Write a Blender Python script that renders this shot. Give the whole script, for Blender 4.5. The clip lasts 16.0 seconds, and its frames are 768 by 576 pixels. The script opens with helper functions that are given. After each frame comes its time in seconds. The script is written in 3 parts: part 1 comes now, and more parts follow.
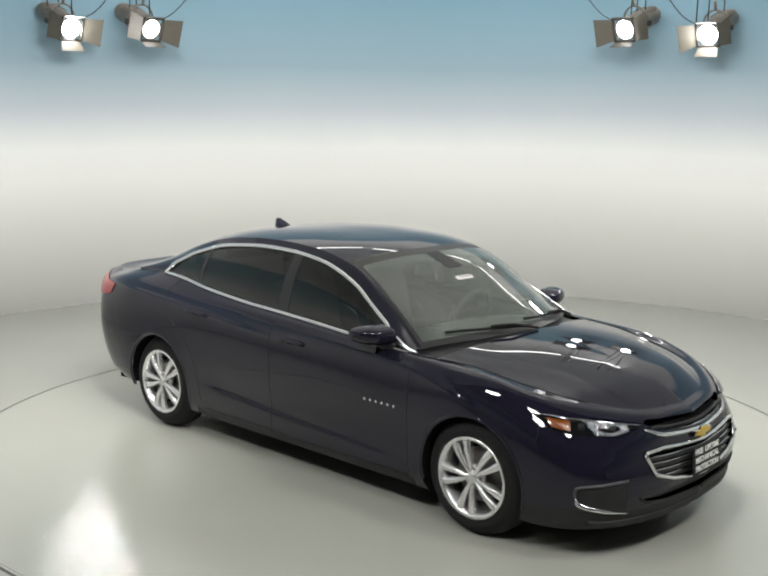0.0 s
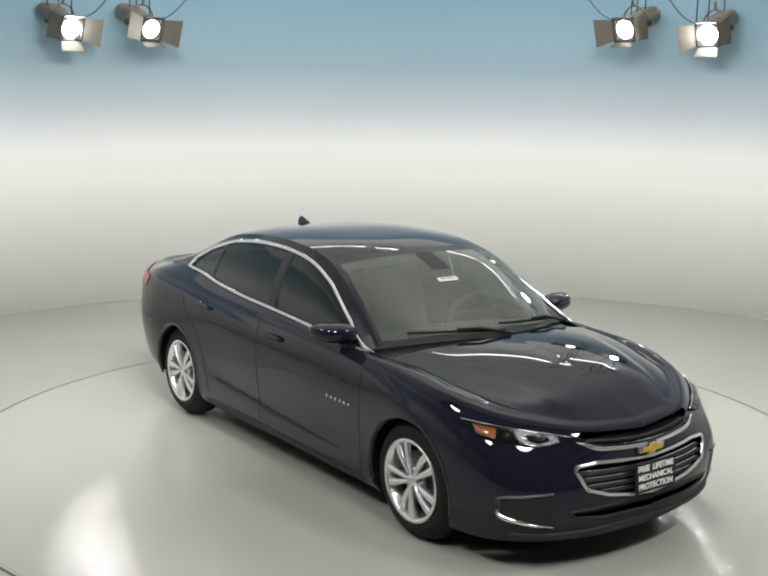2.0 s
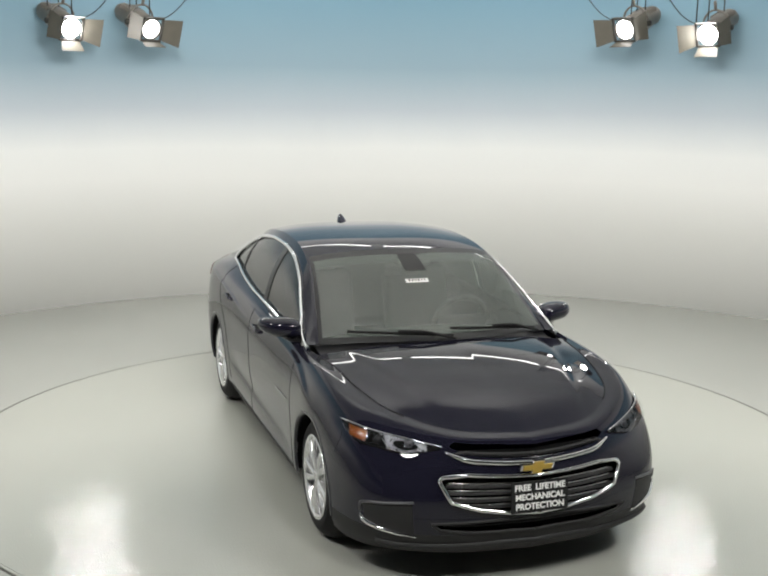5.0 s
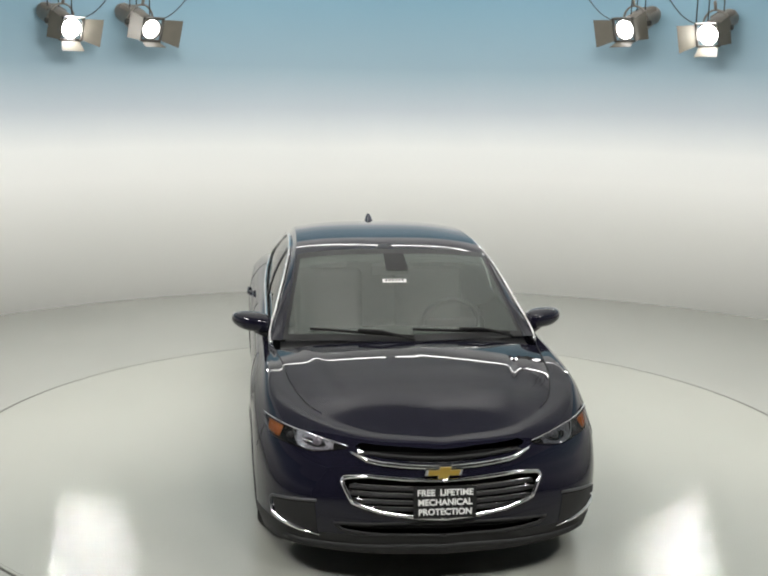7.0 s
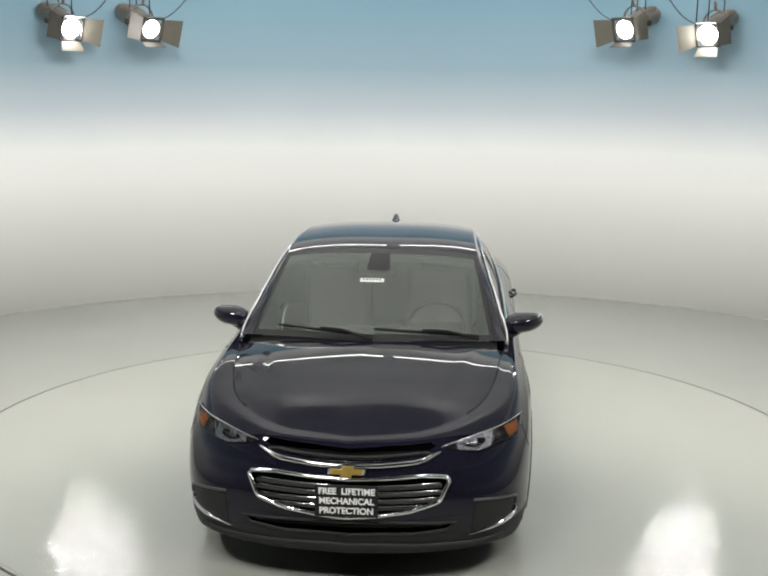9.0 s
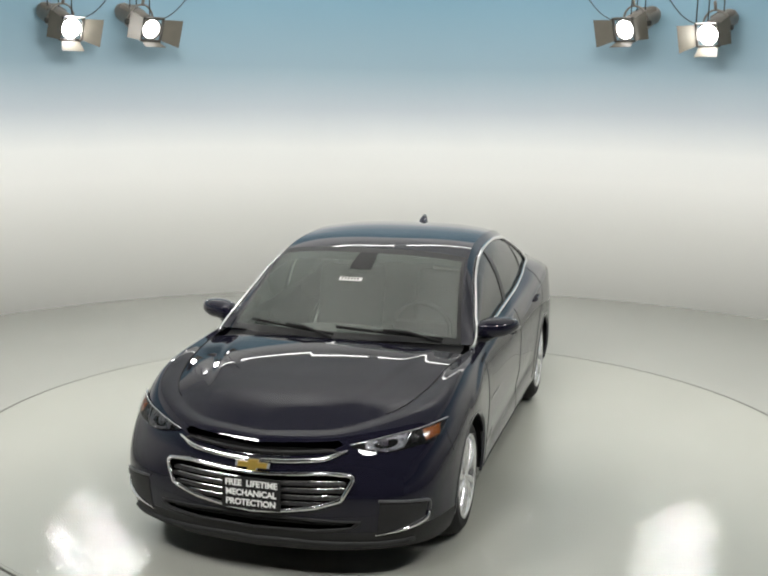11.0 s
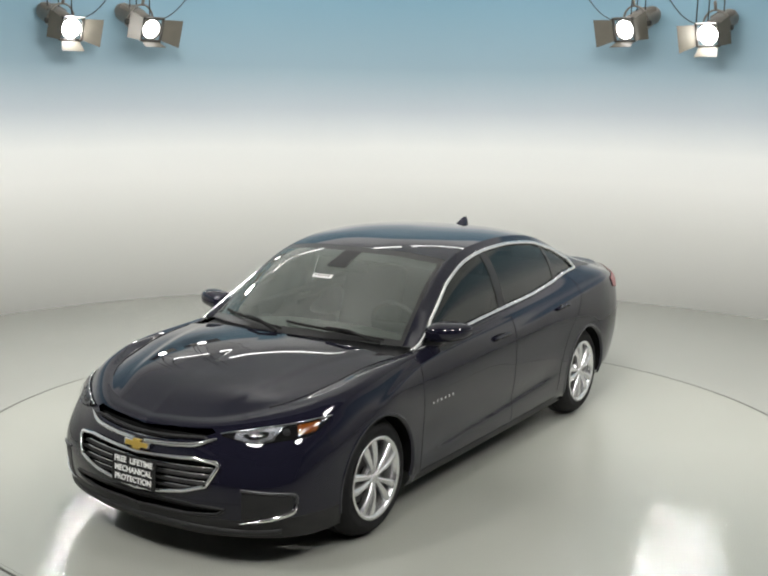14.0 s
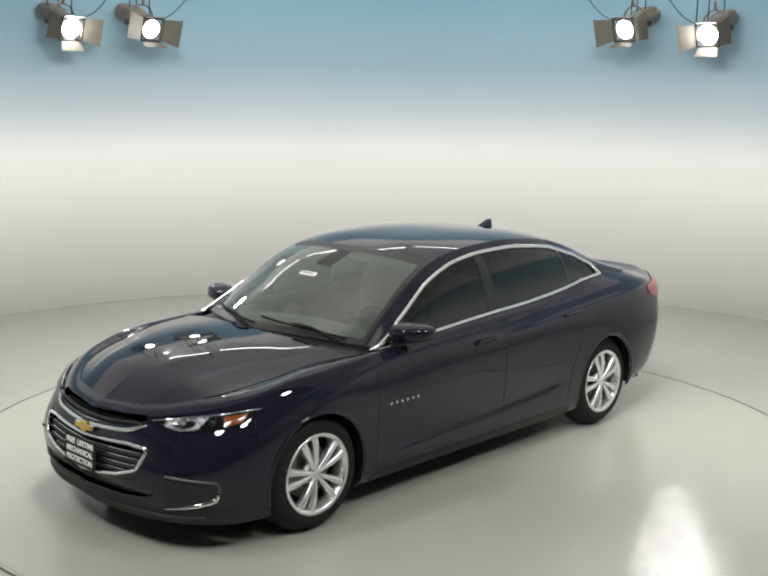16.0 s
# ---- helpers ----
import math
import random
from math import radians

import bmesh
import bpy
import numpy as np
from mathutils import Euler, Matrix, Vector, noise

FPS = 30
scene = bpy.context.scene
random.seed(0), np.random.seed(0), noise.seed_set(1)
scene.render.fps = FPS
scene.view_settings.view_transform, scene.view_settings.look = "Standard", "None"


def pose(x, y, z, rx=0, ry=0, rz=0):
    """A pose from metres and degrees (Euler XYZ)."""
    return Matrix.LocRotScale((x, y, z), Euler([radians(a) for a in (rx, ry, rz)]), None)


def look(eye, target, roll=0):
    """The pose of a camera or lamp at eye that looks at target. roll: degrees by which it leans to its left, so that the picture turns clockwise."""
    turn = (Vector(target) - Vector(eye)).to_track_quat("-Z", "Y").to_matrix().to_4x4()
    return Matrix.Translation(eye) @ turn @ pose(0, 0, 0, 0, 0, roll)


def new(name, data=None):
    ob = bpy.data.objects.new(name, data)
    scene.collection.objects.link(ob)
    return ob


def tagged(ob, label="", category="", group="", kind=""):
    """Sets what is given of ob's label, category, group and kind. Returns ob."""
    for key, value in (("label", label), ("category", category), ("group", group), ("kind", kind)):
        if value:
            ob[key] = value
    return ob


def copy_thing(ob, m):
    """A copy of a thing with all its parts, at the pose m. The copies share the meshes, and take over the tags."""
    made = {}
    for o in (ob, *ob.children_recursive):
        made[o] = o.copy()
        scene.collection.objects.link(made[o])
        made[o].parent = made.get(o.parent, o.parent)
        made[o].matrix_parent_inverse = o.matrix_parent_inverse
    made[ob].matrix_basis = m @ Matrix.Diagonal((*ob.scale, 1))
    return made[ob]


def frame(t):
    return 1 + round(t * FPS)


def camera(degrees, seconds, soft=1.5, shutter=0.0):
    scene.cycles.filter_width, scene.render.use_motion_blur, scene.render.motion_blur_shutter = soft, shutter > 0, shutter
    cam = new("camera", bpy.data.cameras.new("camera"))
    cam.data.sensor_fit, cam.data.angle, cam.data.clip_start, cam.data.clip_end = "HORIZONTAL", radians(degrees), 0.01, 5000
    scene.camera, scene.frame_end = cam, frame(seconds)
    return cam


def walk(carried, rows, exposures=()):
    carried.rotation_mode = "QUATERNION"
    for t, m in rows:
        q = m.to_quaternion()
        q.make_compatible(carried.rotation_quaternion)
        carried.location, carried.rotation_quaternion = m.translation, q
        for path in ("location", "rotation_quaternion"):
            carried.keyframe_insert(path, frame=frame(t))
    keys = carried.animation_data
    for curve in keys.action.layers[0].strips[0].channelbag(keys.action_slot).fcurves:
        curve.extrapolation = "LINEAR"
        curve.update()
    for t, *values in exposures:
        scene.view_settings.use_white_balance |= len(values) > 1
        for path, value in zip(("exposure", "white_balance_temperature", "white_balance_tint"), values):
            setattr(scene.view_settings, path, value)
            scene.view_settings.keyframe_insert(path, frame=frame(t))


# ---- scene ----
# camera: a still tripod in front of the turntable
EYE = (0.0, -7.252, 2.377)
cam = camera(39.20, 16.0, soft=2.2)
YAW, PITCH = radians(-0.367), radians(10.13)
AIM = (EYE[0] + math.sin(YAW) * math.cos(PITCH), EYE[1] + math.cos(YAW) * math.cos(PITCH), EYE[2] - math.sin(PITCH))
STAND = look(EYE, AIM, 0.643)
walk(cam, [(0.0, STAND), (16.0, STAND)])

# the turntable's angle (seconds, degrees); the car faces -y at -90
TURN = [(0.0, -42.43), (1.0, -48.02), (2.0, -53.66), (3.0, -59.38), (4.0, -65.15), (6.5, -79.64), (7.5, -85.32),
        (8.5, -91.04), (9.0, -93.87), (11.5, -108.21), (12.5, -113.94), (13.5, -119.66), (14.5, -125.22),
        (15.5, -130.75), (16.0, -133.56)]
AXIS = (-0.036, 0.039)      # the turntable's axis in the car's space

# ---- world and light ----
world = bpy.data.worlds.new("world")
scene.world = world
world.use_nodes = True
world.node_tree.nodes["Background"].inputs[0].default_value = (0.5, 0.55, 0.6, 1)
world.node_tree.nodes["Background"].inputs[1].default_value = 0.02
scene.view_settings.exposure = 0.0
TUBE_GLOW, LENS_GLOW, SOFT_LENS_GLOW = 12.0, 230.0, 12.0


def unseen_spot(x, y, z, target, watts, r=0.12, spread=120):
    """A round lamp out of view, without a fixture, aimed at a place."""
    d = bpy.data.lights.new("unseen_spot", "AREA")
    d.shape, d.size, d.energy, d.color, d.spread = "DISK", 2 * r, watts, (1.0, 0.985, 0.95), radians(spread)
    ob = new("unseen_spot", d)
    ob.matrix_basis = look((x, y, z), target)


# unseen lamps added to brighten the round wall, and lamps over the turntable
for k in range(9):
    a = radians(-6 + 24 * k)
    unseen_spot(1.5 * math.cos(a), -1.3 + 0.5 * math.sin(a), 3.5, (5.8 * math.cos(a), 0.2 + 5.8 * math.sin(a), 0.3), 33, 0.30, 130)
for x, y in ((-3.6, -3.4), (3.6, -3.4), (-1.4, -5.2), (1.4, -5.2)):
    unseen_spot(x, y, 4.6, (x * 0.3, -1.2, 0.3), 66, 0.40)
# two unseen fill lamps, added and turned up, whose light comes back from the ceiling
for x in (-1.2, 1.2):
    unseen_spot(x, -0.6, 3.45, (x * 1.3, 2.0, 4.7), 44, 0.2, 150)


# ---- materials ----
def nodes_of(name):
    m = bpy.data.materials.new(name)
    m.use_nodes = True
    return m, m.node_tree.nodes, m.node_tree.links, m.node_tree.nodes["Principled BSDF"]


def setin(node, **kw):
    for k, v in kw.items():
        node.inputs[k.replace("_", " ")].default_value = v


def surface(name, col, rough=0.5, metal=0.0, vary=0.12, scale=6.0, fine=120.0, bump=0.0, coat=0.0, spec=0.5, dist=0.002):
    """Paint, plastic, metal or rubber with variation at two scales."""
    m, n, l, b = nodes_of(name)
    tc = n.new("ShaderNodeTexCoord")
    big, small = n.new("ShaderNodeTexNoise"), n.new("ShaderNodeTexNoise")
    setin(big, Scale=scale, Detail=4.0)
    setin(small, Scale=fine, Detail=3.0)
    l.new(tc.outputs["Object"], big.inputs["Vector"])
    l.new(tc.outputs["Object"], small.inputs["Vector"])
    mix = n.new("ShaderNodeMix")
    mix.data_type = "RGBA"
    mix.inputs["A"].default_value = (*[c * (1 - vary) for c in col], 1)
    mix.inputs["B"].default_value = (*[min(1, c * (1 + vary)) for c in col], 1)
    l.new(big.outputs["Fac"], mix.inputs["Factor"])
    l.new(mix.outputs["Result"], b.inputs["Base Color"])
    rr = n.new("ShaderNodeMapRange")
    setin(rr, To_Min=max(0.01, rough * 0.85), To_Max=min(1, rough * 1.15))
    l.new(small.outputs["Fac"], rr.inputs["Value"])
    l.new(rr.outputs["Result"], b.inputs["Roughness"])
    setin(b, Metallic=metal, Coat_Weight=coat, Coat_Roughness=0.012, Specular_IOR_Level=spec)
    if bump:
        bp = n.new("ShaderNodeBump")
        setin(bp, Strength=bump, Distance=dist)
        l.new(small.outputs["Fac"], bp.inputs["Height"])
        l.new(bp.outputs["Normal"], b.inputs["Normal"])
    return m


def glow(name, col, strength):
    m, n, l, b = nodes_of(name)
    setin(b, Base_Color=(*col, 1), Emission_Color=(*col, 1), Emission_Strength=strength)
    return m


def glass(name, tint, gloss=1.0, rough=0.01, veil=0.0):
    """A thin pane: clear or tinted, with a mirror gloss by Fresnel."""
    m, n, l, b = nodes_of(name)
    n.remove(b)
    out = n["Material Output"]
    tr, gl, mx, fr, mu = (n.new("ShaderNodeBsdfTransparent"), n.new("ShaderNodeBsdfGlossy"), n.new("ShaderNodeMixShader"),
                          n.new("ShaderNodeFresnel"), n.new("ShaderNodeMath"))
    tr.inputs[0].default_value = (*tint, 1)
    gl.inputs["Roughness"].default_value = rough
    setin(fr, IOR=1.5)
    mu.operation = "MULTIPLY"
    mu.inputs[1].default_value = gloss
    l.new(fr.outputs[0], mu.inputs[0])
    l.new(mu.outputs[0], mx.inputs[0])
    l.new(tr.outputs[0], mx.inputs[1])
    l.new(gl.outputs[0], mx.inputs[2])
    # a pale diffuse layer, standing in for haze and reflection on the pane
    df, md = n.new("ShaderNodeBsdfDiffuse"), n.new("ShaderNodeMixShader")
    df.inputs[0].default_value = (0.66, 0.74, 0.68, 1)
    md.inputs[0].default_value = veil
    l.new(mx.outputs[0], md.inputs[1])
    l.new(df.outputs[0], md.inputs[2])
    l.new(md.outputs[0], out.inputs[0])
    return m


def floor_paint(name, col, seed):
    """Worn glossy epoxy: orange peel, scuffs and cloudy patches."""
    m, n, l, b = nodes_of(name)
    tc, mp = n.new("ShaderNodeTexCoord"), n.new("ShaderNodeMapping")
    mp.inputs["Location"].default_value = (seed, seed * 0.7, 0)
    l.new(tc.outputs["Object"], mp.inputs["Vector"])
    cloud, peel, scuff = n.new("ShaderNodeTexNoise"), n.new("ShaderNodeTexNoise"), n.new("ShaderNodeTexNoise")
    setin(cloud, Scale=0.9, Detail=5.0)
    setin(peel, Scale=105.0, Detail=0.0)
    setin(scuff, Scale=7.0, Detail=8.0, Roughness=0.7)
    for t in (cloud, peel, scuff):
        l.new(mp.outputs[0], t.inputs["Vector"])
    mix, dirt = n.new("ShaderNodeMix"), n.new("ShaderNodeMix")
    mix.data_type = dirt.data_type = "RGBA"
    mix.inputs["A"].default_value = (*[c * 0.93 for c in col], 1)
    mix.inputs["B"].default_value = (*[c * 1.05 for c in col], 1)
    l.new(cloud.outputs["Fac"], mix.inputs["Factor"])
    ramp = n.new("ShaderNodeMapRange")
    setin(ramp, From_Min=0.66, From_Max=0.80, To_Max=0.35)
    l.new(scuff.outputs["Fac"], ramp.inputs["Value"])
    l.new(ramp.outputs[0], dirt.inputs["Factor"])
    l.new(mix.outputs["Result"], dirt.inputs["A"])
    dirt.inputs["B"].default_value = (*[c * 0.72 for c in col], 1)
    l.new(dirt.outputs["Result"], b.inputs["Base Color"])
    bp = n.new("ShaderNodeBump")
    setin(bp, Strength=0.42, Distance=0.0028)
    l.new(peel.outputs["Fac"], bp.inputs["Height"])
    l.new(bp.outputs["Normal"], b.inputs["Normal"])
    setin(b, Roughness=0.055, Specular_IOR_Level=0.5)
    return m


def wall_with_glow():
    """Seamless studio wall: off-white below with a band of glow put into the colour, fading into sky blue above head
    height.
    """
    m, n, l, b = nodes_of("studio_wall_with_glow")
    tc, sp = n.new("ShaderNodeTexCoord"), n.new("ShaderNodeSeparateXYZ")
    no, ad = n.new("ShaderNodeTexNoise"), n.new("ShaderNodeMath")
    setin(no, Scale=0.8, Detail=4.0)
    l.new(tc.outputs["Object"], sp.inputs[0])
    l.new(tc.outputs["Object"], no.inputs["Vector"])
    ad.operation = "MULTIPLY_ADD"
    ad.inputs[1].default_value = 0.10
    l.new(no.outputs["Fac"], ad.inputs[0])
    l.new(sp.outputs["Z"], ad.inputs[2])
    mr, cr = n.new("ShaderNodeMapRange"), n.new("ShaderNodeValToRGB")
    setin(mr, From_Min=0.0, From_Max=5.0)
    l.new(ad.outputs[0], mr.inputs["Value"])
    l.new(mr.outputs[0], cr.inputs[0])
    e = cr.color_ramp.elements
    # stop 0.29 holds the wall's glow as colour; the unseen pale top lightens reflections
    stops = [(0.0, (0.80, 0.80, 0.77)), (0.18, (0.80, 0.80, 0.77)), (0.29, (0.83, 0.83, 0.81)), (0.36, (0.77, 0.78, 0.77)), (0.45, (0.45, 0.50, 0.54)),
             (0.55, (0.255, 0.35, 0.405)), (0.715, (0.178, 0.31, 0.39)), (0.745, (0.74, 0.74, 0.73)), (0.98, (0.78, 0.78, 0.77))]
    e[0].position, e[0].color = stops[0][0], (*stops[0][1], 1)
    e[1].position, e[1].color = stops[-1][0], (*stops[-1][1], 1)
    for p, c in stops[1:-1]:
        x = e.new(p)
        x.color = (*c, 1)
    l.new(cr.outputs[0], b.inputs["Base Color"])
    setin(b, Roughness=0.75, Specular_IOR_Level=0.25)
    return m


M = {
    "wall": wall_with_glow(),
    "floor": floor_paint("floor_paint", (0.345, 0.348, 0.322), 3.0),
    "disc": floor_paint("turntable_paint", (0.372, 0.376, 0.338), 11.0),
    "joint": surface("joint_rubber", (0.07, 0.07, 0.062), 0.8),
    "ceiling": surface("ceiling_paint", (0.78, 0.78, 0.76), 0.8),
    "drape": surface("unseen_black_panels", (0.02, 0.02, 0.021), 0.9),
    "tube": glow("tube_light", (1.0, 0.99, 0.97), TUBE_GLOW),
    "lens": glow("lamp_lens", (1.0, 0.985, 0.96), LENS_GLOW),
    "softlens": glow("frosted_lamp_lens", (1.0, 0.985, 0.96), SOFT_LENS_GLOW),
    "lampgrey": surface("lamp_metal", (0.17, 0.155, 0.135), 0.5, 0.3, 0.3, 9),
    "barndoor": surface("barn_door_metal", (0.075, 0.068, 0.052), 0.6, 0.0, 0.25, 7),
    "gate": surface("lamp_gate_metal", (0.03, 0.028, 0.024), 0.7),
    "cable": surface("black_cable", (0.03, 0.032, 0.03), 0.6),
    "paint": surface("navy_car_paint", (0.0095, 0.0092, 0.0175), 0.5, 0.0, 0.08, 2.0, 900.0, 0.0, 1.0, 0.0),
    "black": surface("black_plastic", (0.012, 0.012, 0.013), 0.45, 0, 0.2, 20),
    "satin": surface("satin_grey_trim", (0.10, 0.10, 0.105), 0.35, 0.6, 0.15, 20),
    "dull": surface("matt_black_plastic", (0.017, 0.017, 0.0175), 0.55, 0, 0.25, 14, 250, 0.2, spec=0.35),
    "gap": surface("panel_gap", (0.004, 0.004, 0.004), 0.8),
    "chrome": surface("chrome", (0.86, 0.86, 0.87), 0.08, 1.0, 0.02),
    "alloy": surface("silver_alloy", (0.78, 0.78, 0.79), 0.24, 0.85, 0.04, 12, 300),
    "disc_iron": surface("brake_iron", (0.22, 0.21, 0.20), 0.4, 0.9, 0.2),
    "rubber": surface("tyre_rubber", (0.010, 0.010, 0.0105), 0.75, 0, 0.2, 25, 300, 0.2, spec=0.25),
    "liner": surface("arch_liner", (0.006, 0.006, 0.006), 0.9, spec=0.1),
    "lampsilver": surface("lamp_reflector_silver", (0.14, 0.14, 0.15), 0.28, 0.9, 0.5, 45, 90, 0.6, dist=0.006),
    "wind": glass("windscreen_glass", (0.44, 0.52, 0.475), 1.3, 0.01, 0.085),
    "sideglass": glass("green_side_glass", (0.12, 0.135, 0.13), 1.15, 0.01, 0.01),
    "tint": glass("tinted_side_glass", (0.11, 0.12, 0.118), 1.15, 0.01, 0.01),
    "lampglass": glass("clear_lamp_cover", (0.74, 0.76, 0.78), 0.7),
    "amber": surface("amber_reflector", (0.24, 0.065, 0.008), 0.25, 0, 0.15, 60, 200, 0.3, 1.0),
    "red": surface("red_lamp_lens", (0.27, 0.003, 0.012), 0.3, 0, 0.15, 40, 200, 0.2, 0.6),
    "gold": surface("gold_badge", (0.72, 0.50, 0.12), 0.3, 0.8, 0.1),
    "white": surface("white_ink", (0.85, 0.85, 0.83), 0.6, 0, 0.03),
    "interior": surface("grey_trim", (0.06, 0.064, 0.06), 0.7, 0, 0.15, 8, 200, 0.2),
    "seat": surface("grey_seat_fabric", (0.045, 0.048, 0.045), 0.85, 0, 0.2, 8, 300, 0.3),
}


# ---- building helpers ----
def part(name, bm, material, parent=None, label="", smooth=True):
    """Links a bmesh as one mesh object, under a thing or a part."""
    me = bpy.data.meshes.new(name)
    bm.to_mesh(me)
    bm.free()
    me.materials.append(material)
    if smooth:
        me.shade_smooth()
    ob = new(name, me)
    ob.parent = parent
    if label:
        tagged(ob, label)
    return ob


def thing(name, label, category, group="", kind=""):
    return tagged(new(name), label, category, group, kind)


def grid_into(bm, P, keep=None, flip=False):
    """Adds a grid of points (rows x columns x 3) as quads."""
    P = np.asarray(P, float)
    V = [[bm.verts.new(p) for p in row] for row in P]
    for i in range(len(V) - 1):
        for j in range(len(V[0]) - 1):
            if keep is not None and not keep[i][j]:
                continue
            q = (V[i][j], V[i + 1][j], V[i + 1][j + 1], V[i][j + 1])
            bm.faces.new(q[::-1] if flip else q)
    return V


def finish(bm, merge=0.0004):
    bmesh.ops.remove_doubles(bm, verts=bm.verts, dist=merge)
    loose = [v for v in bm.verts if not v.link_faces]
    bmesh.ops.delete(bm, geom=loose, context="VERTS")
    bmesh.ops.recalc_face_normals(bm, faces=bm.faces)
    return bm


def grid_mesh(P, keep=None):
    bm = bmesh.new()
    grid_into(bm, P, keep)
    return finish(bm)


def box_into(bm, size, m=None, bevel=0.0):
    """A box with bevelled edges, centred, at the pose m."""
    r = bmesh.ops.create_cube(bm, size=1.0)
    bmesh.ops.scale(bm, vec=size, verts=r["verts"])
    vs = r["verts"]
    if bevel:
        es = list({e for v in vs for e in v.link_edges})
        o = bmesh.ops.bevel(bm, geom=es, offset=bevel, segments=2, affect="EDGES", profile=0.5)
        vs = list({v for f in o["faces"] for v in f.verts} | {v for v in vs if v.is_valid})
        seen, todo = set(vs), list(vs)
        while todo:
            v = todo.pop()
            for e in v.link_edges:
                w = e.other_vert(v)
                if w not in seen:
                    seen.add(w)
                    todo.append(w)
        vs = list(seen)
    if m is not None:
        bmesh.ops.transform(bm, matrix=m, verts=vs)


def lathe_into(bm, profile, n=48, m=None, close=False):
    """Turns (radius, height) about the z axis."""
    rows = []
    for k in range(n + 1):
        a = 2 * math.pi * k / n
        rows.append([Vector((r * math.cos(a), r * math.sin(a), h)) for r, h in profile])
    if m is not None:
        rows = [[m @ p for p in row] for row in rows]
    grid_into(bm, rows)


def tube_into(bm, pts, r, n=8, flat=1.0):
    """A tube along points; flat squeezes it across its own upright."""
    pts = [Vector(p) for p in pts]
    rows = []
    for i, p in enumerate(pts):
        d = (pts[min(i + 1, len(pts) - 1)] - pts[max(i - 1, 0)]).normalized()
        up = Vector((0, 0, 1)) if abs(d.z) < 0.95 else Vector((0, 1, 0))
        a = d.cross(up).normalized()
        b = a.cross(d)
        rr = r(i / (len(pts) - 1)) if callable(r) else r
        rows.append([p + (a * math.cos(t) * flat + b * math.sin(t)) * rr for t in [2 * math.pi * k / n for k in range(n + 1)]])
    V = grid_into(bm, rows)
    for row in (V[0], V[-1]):
        try:
            bm.faces.new(row[:-1])
        except ValueError:
            pass


def spl(K, t):
    """Catmull-Rom through the rows of K (uniform), at the parameters t."""
    K = np.asarray(K, float)
    if K.ndim == 1:
        K = K[:, None]
    n = len(K)
    E = np.vstack([2 * K[0] - K[1], K, 2 * K[-1] - K[-2]])
    t = np.atleast_1d(np.clip(t, 0, n - 1))
    i = np.minimum(t.astype(int), n - 2)
    u = (t - i)[:, None]
    a, b, c, d = E[i], E[i + 1], E[i + 2], E[i + 3]
    return 0.5 * (2 * b + (c - a) * u + (2 * a - 5 * b + 4 * c - d) * u * u + (3 * b - a - 3 * c + d) * u ** 3)


# ---- the car's shape: lines that run from the rear centre round the flank to the front centre ----
# each line: x, y, z at 13 stations (rear centre ... rear wheel ... doors ... front wheel ... front centre)
LINES = [
    ([-2.38, -2.35, -2.18, -1.85, -1.4145, -0.8, 0, 0.8, 1.4145, 1.85, 2.08, 2.21, 2.25],
     [0, .45, .72, .84, .86, .86, .86, .86, .86, .85, .70, .38, 0],
     [.27, .27, .26, .25, .20, .18, .18, .18, .18, .18, .18, .17, .165]),
    ([-2.46, -2.43, -2.25, -1.88, -1.4145, -0.8, 0, 0.8, 1.4145, 1.85, 2.12, 2.26, 2.305],
     [0, .48, .76, .885, .91, .895, .89, .89, .91, .875, .725, .40, 0],
     [.36, .36, .35, .33, .30, .27, .26, .26, .28, .28, .27, .26, .26]),
    ([-2.50, -2.47, -2.30, -1.92, -1.4145, -0.8, 0, 0.8, 1.4145, 1.86, 2.13, 2.28, 2.325],
     [0, .52, .79, .90, .925, .915, .905, .905, .925, .885, .745, .42, 0],
     [.55, .55, .54, .52, .50, .47, .46, .46, .48, .47, .46, .44, .44]),
    ([-2.53, -2.50, -2.32, -1.94, -1.4145, -0.8, 0, 0.8, 1.4145, 1.84, 2.08, 2.25, 2.305],
     [0, .54, .79, .895, .922, .92, .915, .915, .922, .875, .73, .41, 0],
     [.74, .74, .74, .72, .68, .66, .65, .64, .66, .63, .60, .585, .58]),
    ([-2.55, -2.51, -2.30, -1.93, -1.4145, -0.8, 0, 0.8, 1.4145, 1.80, 2.02, 2.21, 2.275],
     [0, .54, .77, .875, .91, .915, .91, .90, .90, .84, .69, .40, 0],
     [.92, .92, .92, .90, .86, .84, .82, .80, .79, .74, .71, .67, .65]),
    ([-2.52, -2.48, -2.24, -1.90, -1.4145, -0.8, 0, 0.8, 1.4145, 1.72, 1.95, 2.16, 2.23],
     [0, .52, .74, .83, .86, .865, .86, .85, .83, .79, .65, .38, 0],
     [1.00, 1.00, .990, 1.014, 1.00, .97, .95, .92, .893, .842, .788, .735, .715]),
    ([-2.48, -2.43, -2.17, -1.86, -1.4145, -0.8, 0, 0.8, 1.30, 1.60, 1.88, 2.10, 2.18],
     [0, .48, .66, .71, .745, .79, .80, .795, .74, .70, .60, .36, 0],
     [1.042, 1.038, 1.032, 1.080, 1.098, 1.035, .990, .932, .912, .866, .812, .758, .738]),
]
NET = np.array(LINES).transpose(0, 2, 1)
